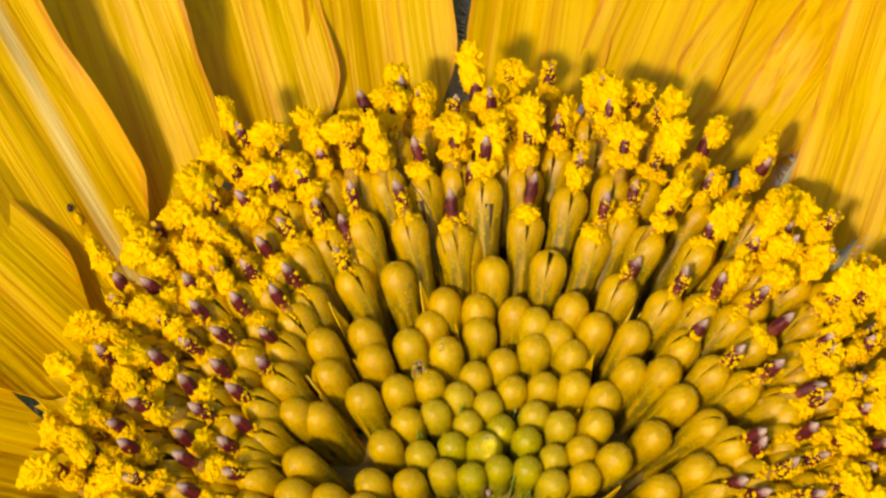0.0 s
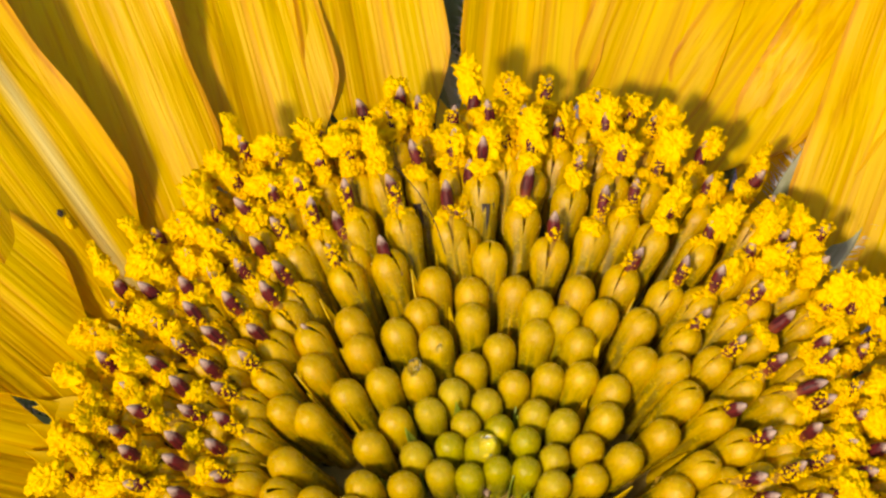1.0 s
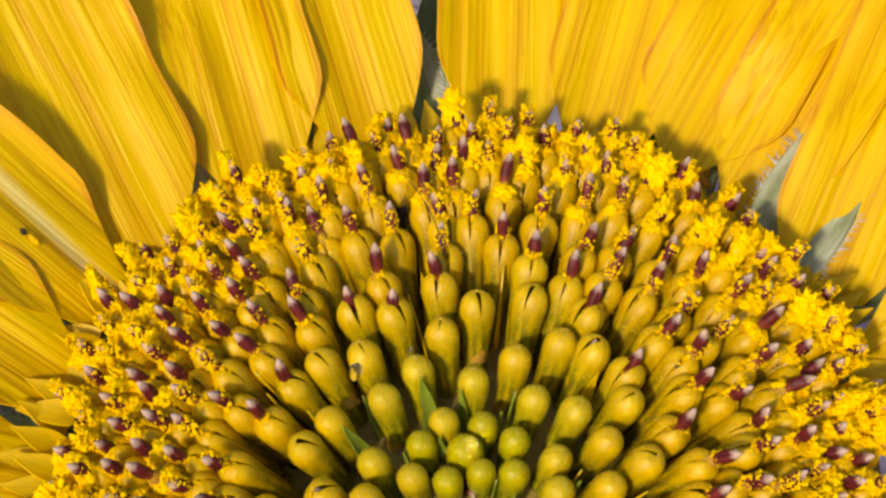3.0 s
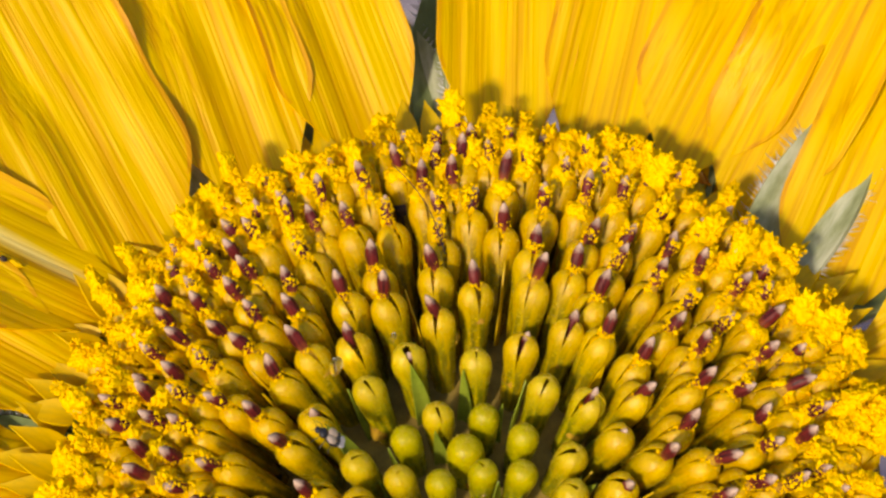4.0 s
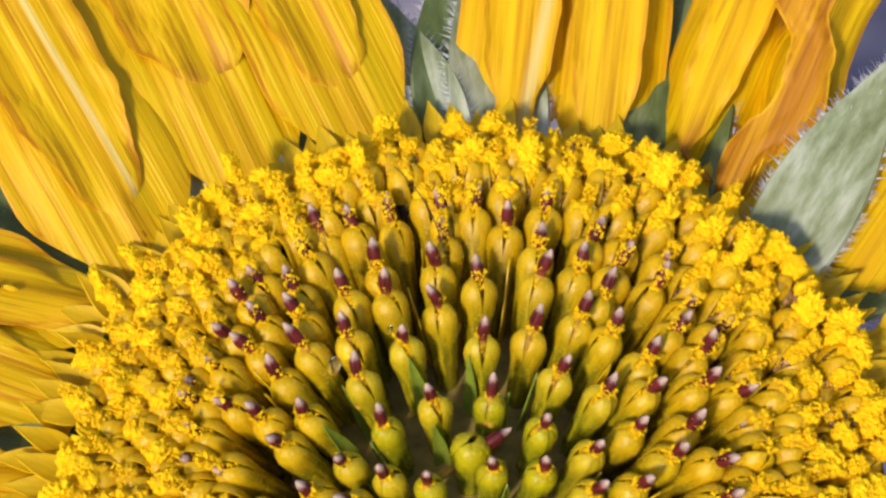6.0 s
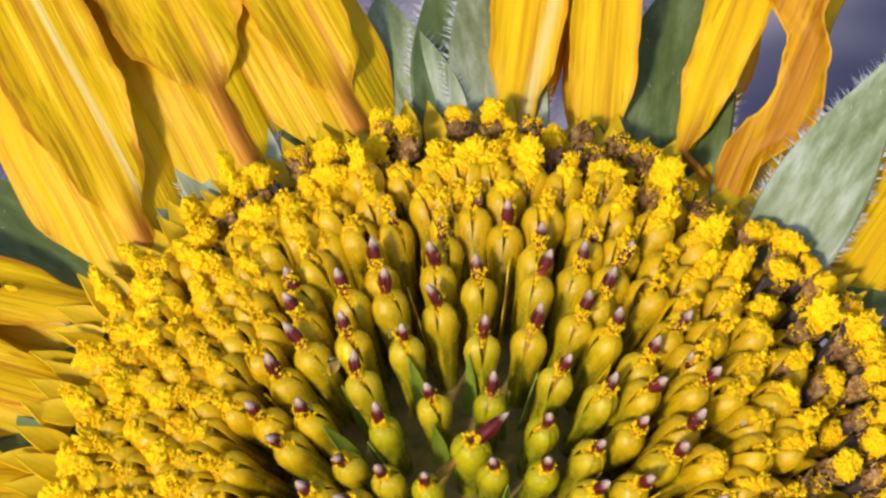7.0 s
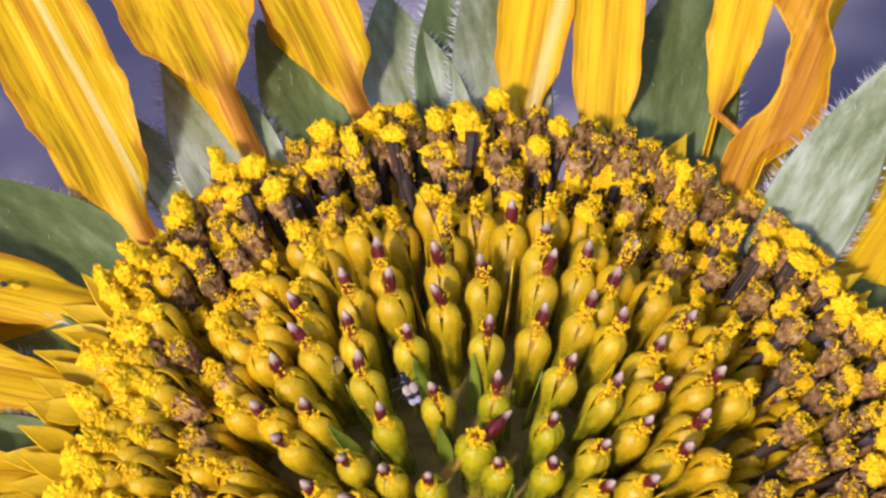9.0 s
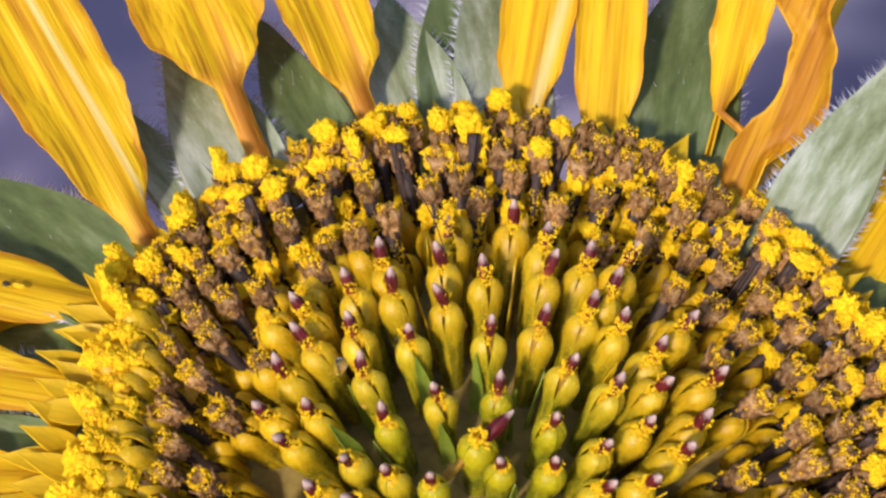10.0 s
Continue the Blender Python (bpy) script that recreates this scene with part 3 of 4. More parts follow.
def build_floret(s):
    tone = 0 if s.r0 < 3.0 else 1 if s.r0 < 5.2 else 2 if s.r0 < 10 else 3
    fl = new("disc_floret")
    fl.parent = flower
    size = 0.80 + 0.20 * min(1, s.r0 / 8) if s.r1 > 1 else 1.05
    fl.scale = (size, size, size)
    fl.matrix_basis = s.stand(0) @ Matrix.Diagonal((size, size, size, 1))
    MOVES.append((fl, [(t, s.stand(t)) for t in STEPS]))
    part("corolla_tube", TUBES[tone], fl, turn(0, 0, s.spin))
    gape = s.rng.uniform(2.5, 6.0)
    for k in range(5):
        ang = s.spin + 72 * k + 36
        wide, droop = s.rng.choice((0.4, 0.8, 1.4, 3.0)), s.rng.uniform(-3, 1)
        flare = s.rng.uniform(2, 8)
        slit = gape if k == 1 else -gape if k == 2 else 0.0
        if slit:
            wide = 1.5 + 0.35 * gape

        def lobe_pose(t, ang=ang, wide=wide, droop=droop, flare=flare, slit=slit):
            out = wide * s.grown(t, s.opens + 0.1, 1.2) + flare * s.grown(t, s.leaves - 0.4, 1.0) + droop * s.grown(t, s.fades - 0.7, 1.6)
            side = slit * (s.grown(t, s.opens - 0.3, 1.3) + 0.5 * s.grown(t, s.leaves - 0.4, 1.0))
            return turn(0, 0, ang) @ at(1.02, 0, HINGE, side, out, 0) @ at(-1.02, 0, -HINGE)
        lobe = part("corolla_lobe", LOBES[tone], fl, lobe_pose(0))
        marks = [s.opens + d for d in (0.1, 0.7, 1.3)] + [s.leaves + d for d in (-0.4, 0.1, 0.6)] + [s.fades + d for d in (-0.7, 0.1, 0.9)]
        marks = sorted({0.0, 10.0, *(round(m, 1) for m in marks if 0.05 < m < 9.95)})
        if len(marks) > 2:
            MOVES.append((lobe, [(t, lobe_pose(t)) for t in marks]))
    if s.r0 < 6 and s.rng.random() < 0.75:
        low = s.rng.uniform(-6.8, -5.8)
        part("palea", s.rng.choice(PALEAE), fl, turn(0, 0, s.rng.uniform(0, 360)) @ at(1.0, 0, low, 0, 3, 0), "lime green pointed scale")
    elif s.r0 >= 6 and s.rng.random() < 0.75:
        part("palea", s.rng.choice(YELLOW_PALEAE), fl, turn(0, 0, s.rng.uniform(0, 360)) @ at(1.1, 0, s.rng.uniform(-7.8, -6.6), 0, s.rng.uniform(2, 9), 0), "pointed yellow-green scale")
    lean = s.rng.uniform(-11, 11), s.rng.uniform(-11, 11)
    tall = s.rng.uniform(-0.4, 0.25) if s.r1 < 15 else s.rng.uniform(-0.45, 0.25)
    if s.r1 < 1:
        lean, tall = (0, 56), -0.5

    settle = s.rng.uniform(0.0, 1.5)

    def rising(low, high, fallen, t, late=0.0, soon=False):
        up = s.grown(t, s.opens + late, 1.8)
        down = s.grown(t, s.leaves - 0.6, 1.4) if soon else s.grown(t, s.fades, 2.2)
        early = settle * (1 - s.grown(t, 0.0, 2.3)) if s.r1 > 20 else 0.0
        return low + (high - low) * up + (fallen - high) * down + early

    times = sorted({0.0, 10.0, *(round(max(0.0, min(10.0, s.opens + d)), 2) for d in (0, 0.45, 0.9, 1.35, 1.8)),
                    *(round(max(0.0, min(10.0, s.fades + d)), 2) for d in (0, 0.55, 1.1, 1.65, 2.2)), *(round(max(0.0, min(10.0, s.leaves - 0.6 + d)), 2) for d in (0, 0.7, 1.4)), *((0.6, 1.2, 1.8, 2.4) if s.r1 > 20 else ())})
    times = [t for i, t in enumerate(times) if i == 0 or t - times[i - 1] > 0.12 or t == 10.0]

    def carry(ob, fn):
        ob.matrix_basis = fn(0)
        MOVES.append((ob, [(t, fn(t)) for t in times]))

    outer = s.r1 > 18.6
    anther = part("anther_tube", s.rng.choice(ANTHERS) if s.r1 > 1 else LONG_ANTHER, fl)
    spin = s.rng.uniform(0, 360) if s.r1 > 1 else 162
    carry(anther, lambda t: at(0, 0, rising(-3.6, (0.05 if s.r1 < 18 else 0.4 if s.r1 < 20 else -0.2) + tall, -2.6, t, soon=True), lean[0], lean[1], spin))
    if not outer or s.rng.random() < 0.8:
        crumbs = part("pollen", s.rng.choice(CRUMBS if s.r1 < 15 else LONG_CRUMBS), fl)
        carry(crumbs, lambda t: at(0, 0, rising(-2.4, 0.06, -0.5, t, 0.6, True), 0, 0, 0.15 * (spin - 180)))
    if s.leaves < 9.8 and (s.b[0] < 6 or s.rng.random() < 0.6):
        rosette = part("pollen_rosette", s.rng.choice(ROSETTES), fl)
        lift = s.rng.uniform(-0.55, -0.15)
        carry(rosette, lambda t: at(0, 0, -1.9 + (1.9 + lift) * s.grown(t, s.leaves - 0.7, 1.5) - 1.5 * s.grown(t, s.fades, 1.4), lean[0], lean[1], spin))
    if outer:
        kept = (1.7 if 3 < s.b[0] < 17 else 2.7) if s.r1 > 20.4 and s.rng.random() < (0.3 if 3 < s.b[0] < 17 else 0.65) else 0.6
        cap = part("pollen_cap", s.rng.choice(SMALL_CLUMPS), fl)
        if s.r1 > 20.8 and s.rng.random() < (0.3 if 3 < s.b[0] < 17 else 0.5):
            stay = s.rng.uniform(-0.4, 1.0)
            column = part("filament_column", s.rng.choice(COLUMNS), fl, None, "blackened column of filaments")
            carry(column, lambda t: at(0, 0, rising(-7.0, -6.6, -0.5 + stay, t), lean[0], lean[1], spin))
            carry(cap, lambda t: at(0, 0, rising(-3, -1.0, 3.8 + stay, t), lean[0], lean[1], spin))
        else:
            carry(cap, lambda t: at(0, 0, rising(-3, -0.9, kept, t), lean[0], lean[1], spin))
        if s.r1 > 20.2 and s.rng.random() < (0.9 if abs(s.b[0]) > 8 else 0.55) or s.rng.random() < 0.12:
            clump = part("pollen_clump", s.rng.choice(CLUMPS), fl)
            top = s.rng.uniform(-0.6, 1.0)
            tip = s.rng.uniform(-18, 18), s.rng.uniform(-18, 18)
            left = top + (2.6 if 3 < s.b[0] < 17 else 3.7) if s.rng.random() < (0.45 if 3 < s.b[0] < 17 else 0.75) else -2.6
            carry(clump, lambda t: at(0.5, 0, rising(-3, top, left, t) - 1.3 * s.grown(t, 0.2, 3.0), tip[0], tip[1], spin))
    if s.fades < 10.4:
        head = part("withered_head", s.rng.choice(HEADS), fl, None, "shrivelled brown floret head")
        dust = part("pollen", s.rng.choice(DUST), fl)

        def up(t):
            return -2.2 + 5.5 * s.grown(t, s.fades, 2.2)
        spin2 = s.rng.uniform(0, 360)
        late = sorted({0.0, *(round(max(0.0, min(10.0, s.fades + d)), 2) for d in (0, 0.55, 1.1, 1.65, 2.2)), 10.0})
        for ob, lift in ((head, 0.0), (dust, -0.1)):
            ob.matrix_basis = at(0, 0, up(0) + lift, 0, 0, spin2)
            MOVES.append((ob, [(t, at(0, 0, up(t) + lift, lean[0] * 0.6, lean[1] * 0.6, spin2)) for t in late]))


for spec in NEAR:
    build_floret(spec)


def far_florets():
    """The florets in front, below the picture: one heap of plain buds."""
    pieces = []
    prof = [(0.5, -7), (0.8, -4), (1.05, -2.2), (1.05, -1.4), (0.8, -0.5), (0.3, -0.05)]
    for s in FAR:
        m = s.stand(0)
        v, f = lathe(prof, 10)
        w = []
        for p in v:
            q = m @ Vector((p[0] * MM, p[1] * MM, p[2] * MM))
            w.append(tuple(c / MM for c in q))
        pieces.append((w, f, 0))
    v, f, _ = merge(pieces)
    ob = part("disc_florets", finish("disc_florets", v, f, [BUD_GOLD]), flower)
    tagged(ob, kind="stuff")


far_florets()


def receptacle():
    prof = [(3, -26), (6, -21), (14, -16), (22, -12), (25.5, -8), (25.6, -6.5), (22, -6.2), (14, -5.8), (8, -5.0), (3, -4.7), (0.2, -4.7)]
    v, f = lathe(prof, 64, lambda a, z: 1 + 0.01 * math.sin(9 * a))
    part("receptacle", finish("receptacle", v, f, [CORE]), flower)

    def fn(u, v):
        a = 2 * math.pi * v
        r = 3.2 + 0.2 * math.cos(7 * a)
        z = -22 - 180 * u
        return (r * math.cos(a) + 6 * u * u, r * math.sin(a) + 18 * u * u, z)
    v, f = grid(16, 20, fn, True)
    part("stem", finish("stem", v, f, [LEAF]), flower, None, "hairy green stem")


receptacle()


def scale_bract_mesh(rng):
    """A small pointed yellow-green scale from the rim of the disc."""
    bend = rng.uniform(0.3, 1.0)

    def fn(u, v):
        w = 0.9 * (1 - u ** 1.8) * (0.85 + 0.3 * math.sin(math.pi * u)) + 0.02
        x = w * (2 * v - 1)
        return (x, 3.5 * u, 0.3 * abs(2 * v - 1) ** 2 * (1 - u) - bend * u * u)
    v, f = slab(8, 6, fn, 0.14)
    return finish("rim_scale", v, f, [CHAFF])


def rim_scales():
    rng = random.Random(5)
    kinds = [scale_bract_mesh(rng) for _ in range(4)]
    for k in range(84):
        az = -12 + 204 * (k + rng.uniform(-0.3, 0.3)) / 84
        r = RIM + rng.uniform(0.2, 1.9)
        a = radians(az)
        m = at(r * math.cos(a), r * math.sin(a), -4.3 + rng.uniform(-0.8, 0.6), 0, 0, az - 90) @ turn(rng.uniform(15, 55) if not 30 < az < 150 else rng.uniform(0, 30), rng.uniform(-14, 14), rng.uniform(-16, 16))
        part("rim_scale", rng.choice(kinds), flower, m)


rim_scales()


# ---- ray petals: a dried middle strip under two side blades that fold back behind it ----
PETAL_LENGTH = 34.0


def smooth_value(rows, x):
    """A soft curve through rows of (x, value)."""
    for (x0, v0), (x1, v1) in zip(rows, rows[1:]):
        if x <= x1:
            u = max(0.0, (x - x0) / (x1 - x0))
            return v0 + (v1 - v0) * u * u * (3 - 2 * u)
    return rows[-1][1]


def petal_meshes(half, core, path, rng, mats, recurve, crumple, start=0.0, foot=0.42):
    """The middle strip and its two side blades; core: (mm along, half width), path: (mm along, sideways)."""
    ph = rng.uniform(0, 6)
    core = tuple(core) + ((PETAL_LENGTH * 0.72, core[-1][1]), (PETAL_LENGTH, 0.1))
    waves = [(rng.uniform(0.7, 1.1), rng.uniform(0, 6), rng.uniform(0.10, 0.20)), (rng.uniform(1.6, 2.3), rng.uniform(0, 6), rng.uniform(0.08, 0.15)), (rng.uniform(3.3, 4.4), rng.uniform(0, 6), 0.035)]

    def full(u):
        k = min(1, u * PETAL_LENGTH / 8.0)
        return half * (foot + (1 - foot) * k * k * (3 - 2 * k)) * (1 - max(0, (u - 0.55) / 0.45) ** 2.2) + 0.03

    def height(x, u):
        z = sum(a * math.sin(w * x + p + 0.9 * u) for w, p, a in waves) * min(1, 0.3 + 5 * u)
        z -= sum(a * math.sin(p + 0.9 * u) for w, p, a in waves) * min(1, 0.3 + 5 * u)
        z += 0.9 * (x / half) ** 2 + min(1, abs(x) / 2) * crumple * min(1, 2.5 * u) * noise.noise(Vector((x * 0.22, u * 4.0, ph)))
        return z - recurve * u * u

    def strip(u, v):
        u = start / PETAL_LENGTH + u * (1 - start / PETAL_LENGTH)
        s = u * PETAL_LENGTH
        w = 2 * v - 1
        hw = smooth_value(core, s)
        ragged = 1 + 0.10 * crumple * noise.noise(Vector((s * 0.8, ph, 4.0 * (w > 0))))
        x = hw * w * ragged
        curl = crumple * (0.35 * noise.noise(Vector((s * 0.45, ph + 7, 2.0 * w))) + 0.25 * math.sin(0.8 * s + ph + 2 * w)) * abs(w) ** 2
        curl = -abs(curl)
        cup = -0.5 * hw * (1 - min(1, hw / 2.5)) * w * w
        return (x + smooth_value(path, s), s, height(x, u) + curl + cup - 0.08)

    def blade(side):
        def fn(u, v):
            w = v if side > 0 else 1 - v
            hw = full(u)
            x = side * hw * w
            wave = noise.noise(Vector((u * 7, ph, side * 3.0))) * 0.9 * crumple * min(1, 2.2 * u) * w * w
            return (x + 0.4 * wave, u * PETAL_LENGTH, height(x, u) + wave + 0.12)
        cols = 16
        v, f = slab(34, cols, fn, 0.12)
        rim = cols - 1 if side > 0 else 0
        slots = [1 if k < 68 * cols and k % cols == rim and k % (34 * cols) > 5 * cols else 0 for k in range(len(f))]
        return finish("petal_blade", v, f, [mats[0], PETAL_EDGE], slots, flat=len(f) - 68 * cols)
    cols = 18
    v, f = slab(48, cols, strip, 0.13)
    slots = [1 if k >= 96 * cols or k % cols in (0, cols - 1) else 0 for k in range(len(f))]
    return finish("petal_middle", v, f, [mats[1], PETAL_EDGE], slots, flat=len(f) - 96 * cols), blade(-1), blade(1)


def petal(az, half, core, rows, seed, label="", recurve=1.0, crumple=0.6, path=((0, 0), (34, 0)), mats=None, base=25.8, drop=-4.6, slide=((0, 0, 0, 0), (10, 0, 0, 0)), start=0.0, foot=0.42):
    """rows: seconds, elevation, swing and fold in degrees."""
    rng = random.Random(100 + seed)
    middle, left, right = petal_meshes(half, core, path, rng, mats or (PETAL, PETAL_AGED), recurve, crumple, start, foot)
    a = radians(az)

    def value(k, t, of=rows):
        return smooth_value([(r[0], r[k]) for r in of], t)

    def whole(t):
        dx, dy, dz = (value(k, t, slide) for k in (1, 2, 3))
        return at(base * math.cos(a) + dx, base * math.sin(a) + dy, drop + dz, 0, 0, az - 90 + value(2, t)) @ turn(value(1, t), 0, 0)
    times = sorted({r[0] for r in rows} | {r[0] for r in slide} | {1.2, 3.8, 6.2, 8.8})
    p = part("ray_petal", middle, flower, whole(0), label)
    MOVES.append((p, [(t, whole(t)) for t in times]))
    for me, side in ((left, -1), (right, 1)):
        def folded(t, side=side):
            f = value(3, t)
            return at(0, 0, -0.5 * math.sin(radians(min(f, 90)))) @ turn(0, side * f, 0)
        s = part("petal_side", me, p, folded(0))
        MOVES.append((s, [(t, folded(t)) for t in times]))
    return p


def scar(blade):
    """A small dried bite mark near the base of a petal."""
    rng = random.Random(9)
    v, f = lump((-0.1, 7.0, 0.30), 0.32, rng, ICO3, 0.25, (0.7, 1.4, 0.45))
    part("scar", finish("scar", v, f, [SPENT]), blade, None, "dried greyish scar")
    v, f = lump((-0.2, 7.9, 0.34), 0.2, rng, ICO3, 0.3, (1.0, 1.3, 0.5))
    part("scar_edge", finish("scar_edge", v, f, [SOOT]), blade, None, "dark crumb of scar tissue")


petal(180, 6, ((0, 1.0), (6, 2.4), (14, 2.8)), ((0, 26, 0, 0), (10, 2, 0, 60)), 0)
petal(166, 5.4, ((0, 1.0), (4, 1.8), (8, 2.7), (14, 2.9)), ((0, 40, -15.5, 0), (2.5, 34, -10, 0), (5, 18, -2.5, 0), (7.5, 10, 5, 45), (10, 6, 7.5, 85)), 1)
scar(petal(152, 5.2, ((0, 0.9), (3, 1.3), (7, 2.4), (12, 2.6)), ((0, 48, -19, 0), (2.5, 42, -4.5, 0), (5, 20, 27, 0), (7.5, 8, 19.5, 58), (10, 6, 17, 90)), 2, base=26.0, drop=-4.2, mats=(PETAL_RIBBED, PETAL_AGED)))
petal(143, 6.3, ((0, 0.8), (4, 0.85), (8, 2.6), (13, 3.7), (20, 3.9)), ((0, 39, -28, 0), (2.5, 33, -21.5, 0), (5, 27, -17.5, 0), (7.5, 28, -21.5, 46), (8.6, 28, -21, 75), (10, 28, -19, 104)), 3, crumple=0.9, drop=-4.8, mats=(PETAL, PETAL_BROAD))
petal(122, 5.9, ((0, 0.7), (8.3, 0.78), (11, 3.0), (13.5, 4.5), (22, 4.7)), ((0, 34, -13, 0), (2.5, 33, -13.5, 0), (5, 29, -4.5, 0), (7.5, 27, 0, 38), (8.6, 27, -2, 66), (9.2, 27, -4, 92), (10, 27, -6, 101)), 4, crumple=1.0, drop=-4.9, mats=(PETAL, PETAL_CLAW_LONG))
petal(103.5, 5.2, ((0, 0.7), (5.6, 0.78), (8.5, 2.5), (12, 3.2), (20, 3.3)), ((0, 36, -4, 0), (2.5, 34, 5, 0), (5, 30, 15, 0), (7.5, 28, 21, 40), (8.6, 28, 17, 66), (9.2, 28, 15, 92), (10, 28, 12, 98)), 5, crumple=0.8, drop=-5.3, mats=(PETAL, PETAL_CLAW_MEDIUM))
petal(84, 5.0, ((0, 1.1), (4, 1.35), (7, 2.4), (11, 2.7), (20, 2.9)), ((0, 30, -3.5, 0), (2.5, 30, 4.5, 0), (5, 28, 5, 0), (6.5, 28, -2, 52), (7.5, 28, -3.5, 78), (10, 28, -4.5, 92)), 6, crumple=0.5, drop=-4.9, mats=(PETAL, PETAL_AGED_RIBBED))
petal(70.5, 5.0, ((0, 1.2), (3, 1.4), (7, 2.4), (12, 2.5), (20, 2.6)), ((0, 33, -8, 0), (2.5, 31, -0.5, 0), (5, 30, 7, 0), (6.5, 29, 13, 56), (7.5, 28, 14.5, 80), (10, 28, 14, 92)), 7, crumple=0.5, drop=-5.3)
petal(59, 5.6, ((1.8, 0.32), (3.2, 0.36), (5.0, 1.0), (9, 1.9), (16, 2.3)), ((0, 30, -13, 0), (2.5, 29, -5, 0), (5, 28, 2, 0), (6.4, 28, 6, 70), (7.5, 28, 7, 92), (8.2, 28, 8, 94), (9, 28, 14, 98), (10, 28, 14, 98)), 8,
      label="shrivelled loose petal with thin bent base", crumple=1.0, mats=(PETAL, PETAL_CLAW_SHORT), path=((1.8, 2.4), (3.2, 0.0), (34, 0)), drop=-4.4, start=1.8, foot=0.1,
      slide=((0, 0, 0, 0), (8.0, 0, 0, 0), (8.9, 2.4, 2.0, 1.5), (10, 2.5, 2.1, 1.55)))
petal(48, 5.0, ((0, 1.1), (4, 1.2), (8, 1.9), (12, 1.6), (14, 1.6), (17, 2.3)), ((0, 36, -0.5, 0), (2.5, 34, 2.5, 0), (5, 34, 11.5, 0), (5.4, 34, 12, 45), (5.7, 34, 12, 62), (6.6, 34, 14, 92), (10, 34, 14, 96)), 9,
      label="curled orange-brown withered petal", crumple=1.3, path=((0, -0.4), (4.7, -1.3), (9.9, 0.9), (13.5, 0.2), (17, -2.2), (34, -4)), mats=(PETAL, PETAL_DRY), drop=-5.2, foot=0.14)
petal(29, 5.0, ((0, 1.3), (4, 2.6), (8, 3.0), (14, 3.1)), ((0, 40, 39, 0), (2.5, 36, 34.5, 0), (5, 28, 31, 0), (5.5, 23, 22, 12), (7.5, 20, 22, 46), (10, 18, 23.5, 62)), 10, base=25.6, drop=-6.2)
petal(16, 5.0, ((0, 0.8), (4, 1.0), (8, 2.6), (14, 2.8)), ((0, 36, 10, 0), (5, 26, 5, 0), (10, 20, 8, 92)), 11)
petal(2, 5.5, ((0, 1.0), (4, 1.8), (8, 2.7)), ((0, 30, 0, 0), (10, 12, 0, 60)), 12)
for i in range(8):
    petal(-16 - 19 * i, 6, ((0, 1.0), (6, 2.6), (14, 2.8)), ((0, 20, 0, 0), (10, 8, 0, 60)), 30 + i)


# ---- green bracts behind the petals ----
def green_bract(az, half, length, elev, swing, seed, lift=-6.6, base=25.0, pale=False):
    rng = random.Random(seed)
    ph = rng.uniform(0, 6)

    def fn(u, v):
        w = half * (0.72 + 0.28 * math.sin(math.pi * min(1, u * 1.1 + 0.1))) * (1 - u ** 3.0) ** 0.8 + 0.03
        x = w * (2 * v - 1)
        rib = 0.16 * math.exp(-(x / 0.35) ** 2) * (1 - u)
        return (x + 0.4 * math.sin(3 * u + ph), length * u, 0.35 * x * x / half * (1 - u) + 0.22 * math.sin(5 * u + x * 0.5 + ph) + rib - 0.16 * length * u * u)
    v, f = slab(20, 14, fn, 0.35)
    a = radians(az)
    m = at(base * math.cos(a), base * math.sin(a), lift, 0, 0, az - 90 + swing) @ turn(elev, rng.uniform(-8, 8), 0)
    b = part("green_bract", finish("green_bract", v, f, [LEAF if pale else LEAF_DARK_SHADED]), flower, m, "pale grey-green bract with hairy edge" if pale else "shaded dark green bract with hairy edge")
    pieces = []
    for k in range(300):
        u = 0.1 + 0.9 * rng.random() ** 0.9
        side = rng.choice((0.0, 1.0, 0.0, 1.0, rng.random()))
        p = Vector(fn(u, side))
        d = Vector(((side - 0.5) * 1.8 + rng.uniform(-0.4, 0.4), rng.uniform(0.0, 0.9), rng.uniform(0.0, 0.7))).normalized()
        q = p + d * rng.uniform(0.35, 1.15)
        e = d.cross(Vector((0.3, 0.2, 1))).normalized() * 0.03
        g = d.cross(e).normalized() * 0.03
        pieces.append(([tuple(p + e), tuple(p - e + g), tuple(p - g), tuple(q)], [(0, 1, 3), (1, 2, 3), (2, 0, 3)], 0))
    v, f, s = merge(pieces)
    tagged(part("hairs", finish("hairs", v, f, [HAIR]), b), kind="stuff")


BRACTS = ((92, 3.2, 20, 14, 0), (169, 3.8, 17, -5, -4), (178, 3.5, 14, -8, -15), (160, 3.2, 14, -8, 4), (150, 4.4, 22, 6, -9), (134, 2.4, 14.5, 14, -11), (125, 3.8, 17, 14, -5), (112, 3.0, 16, 14, 0), (96, 4.2, 16, 14, 8), (85, 3.6, 20, 16, 10), (60, 4.8, 24, 14, 16), (39, 3.3, 18, 33, 13), (30, 3.6, 18, 8, 4), (14, 3.6, 16, 5, 10))
for i, (az, half, long, elev, swing) in enumerate(BRACTS):
    green_bract(az, half, long, elev, swing, 40 + i, -5.4 if az == 39 else -6.0, pale=az in (39, 85, 96, 125, 134))
for i in range(9):
    green_bract(-18 - 18 * i, 4, 20, 20, 0, 60 + i)


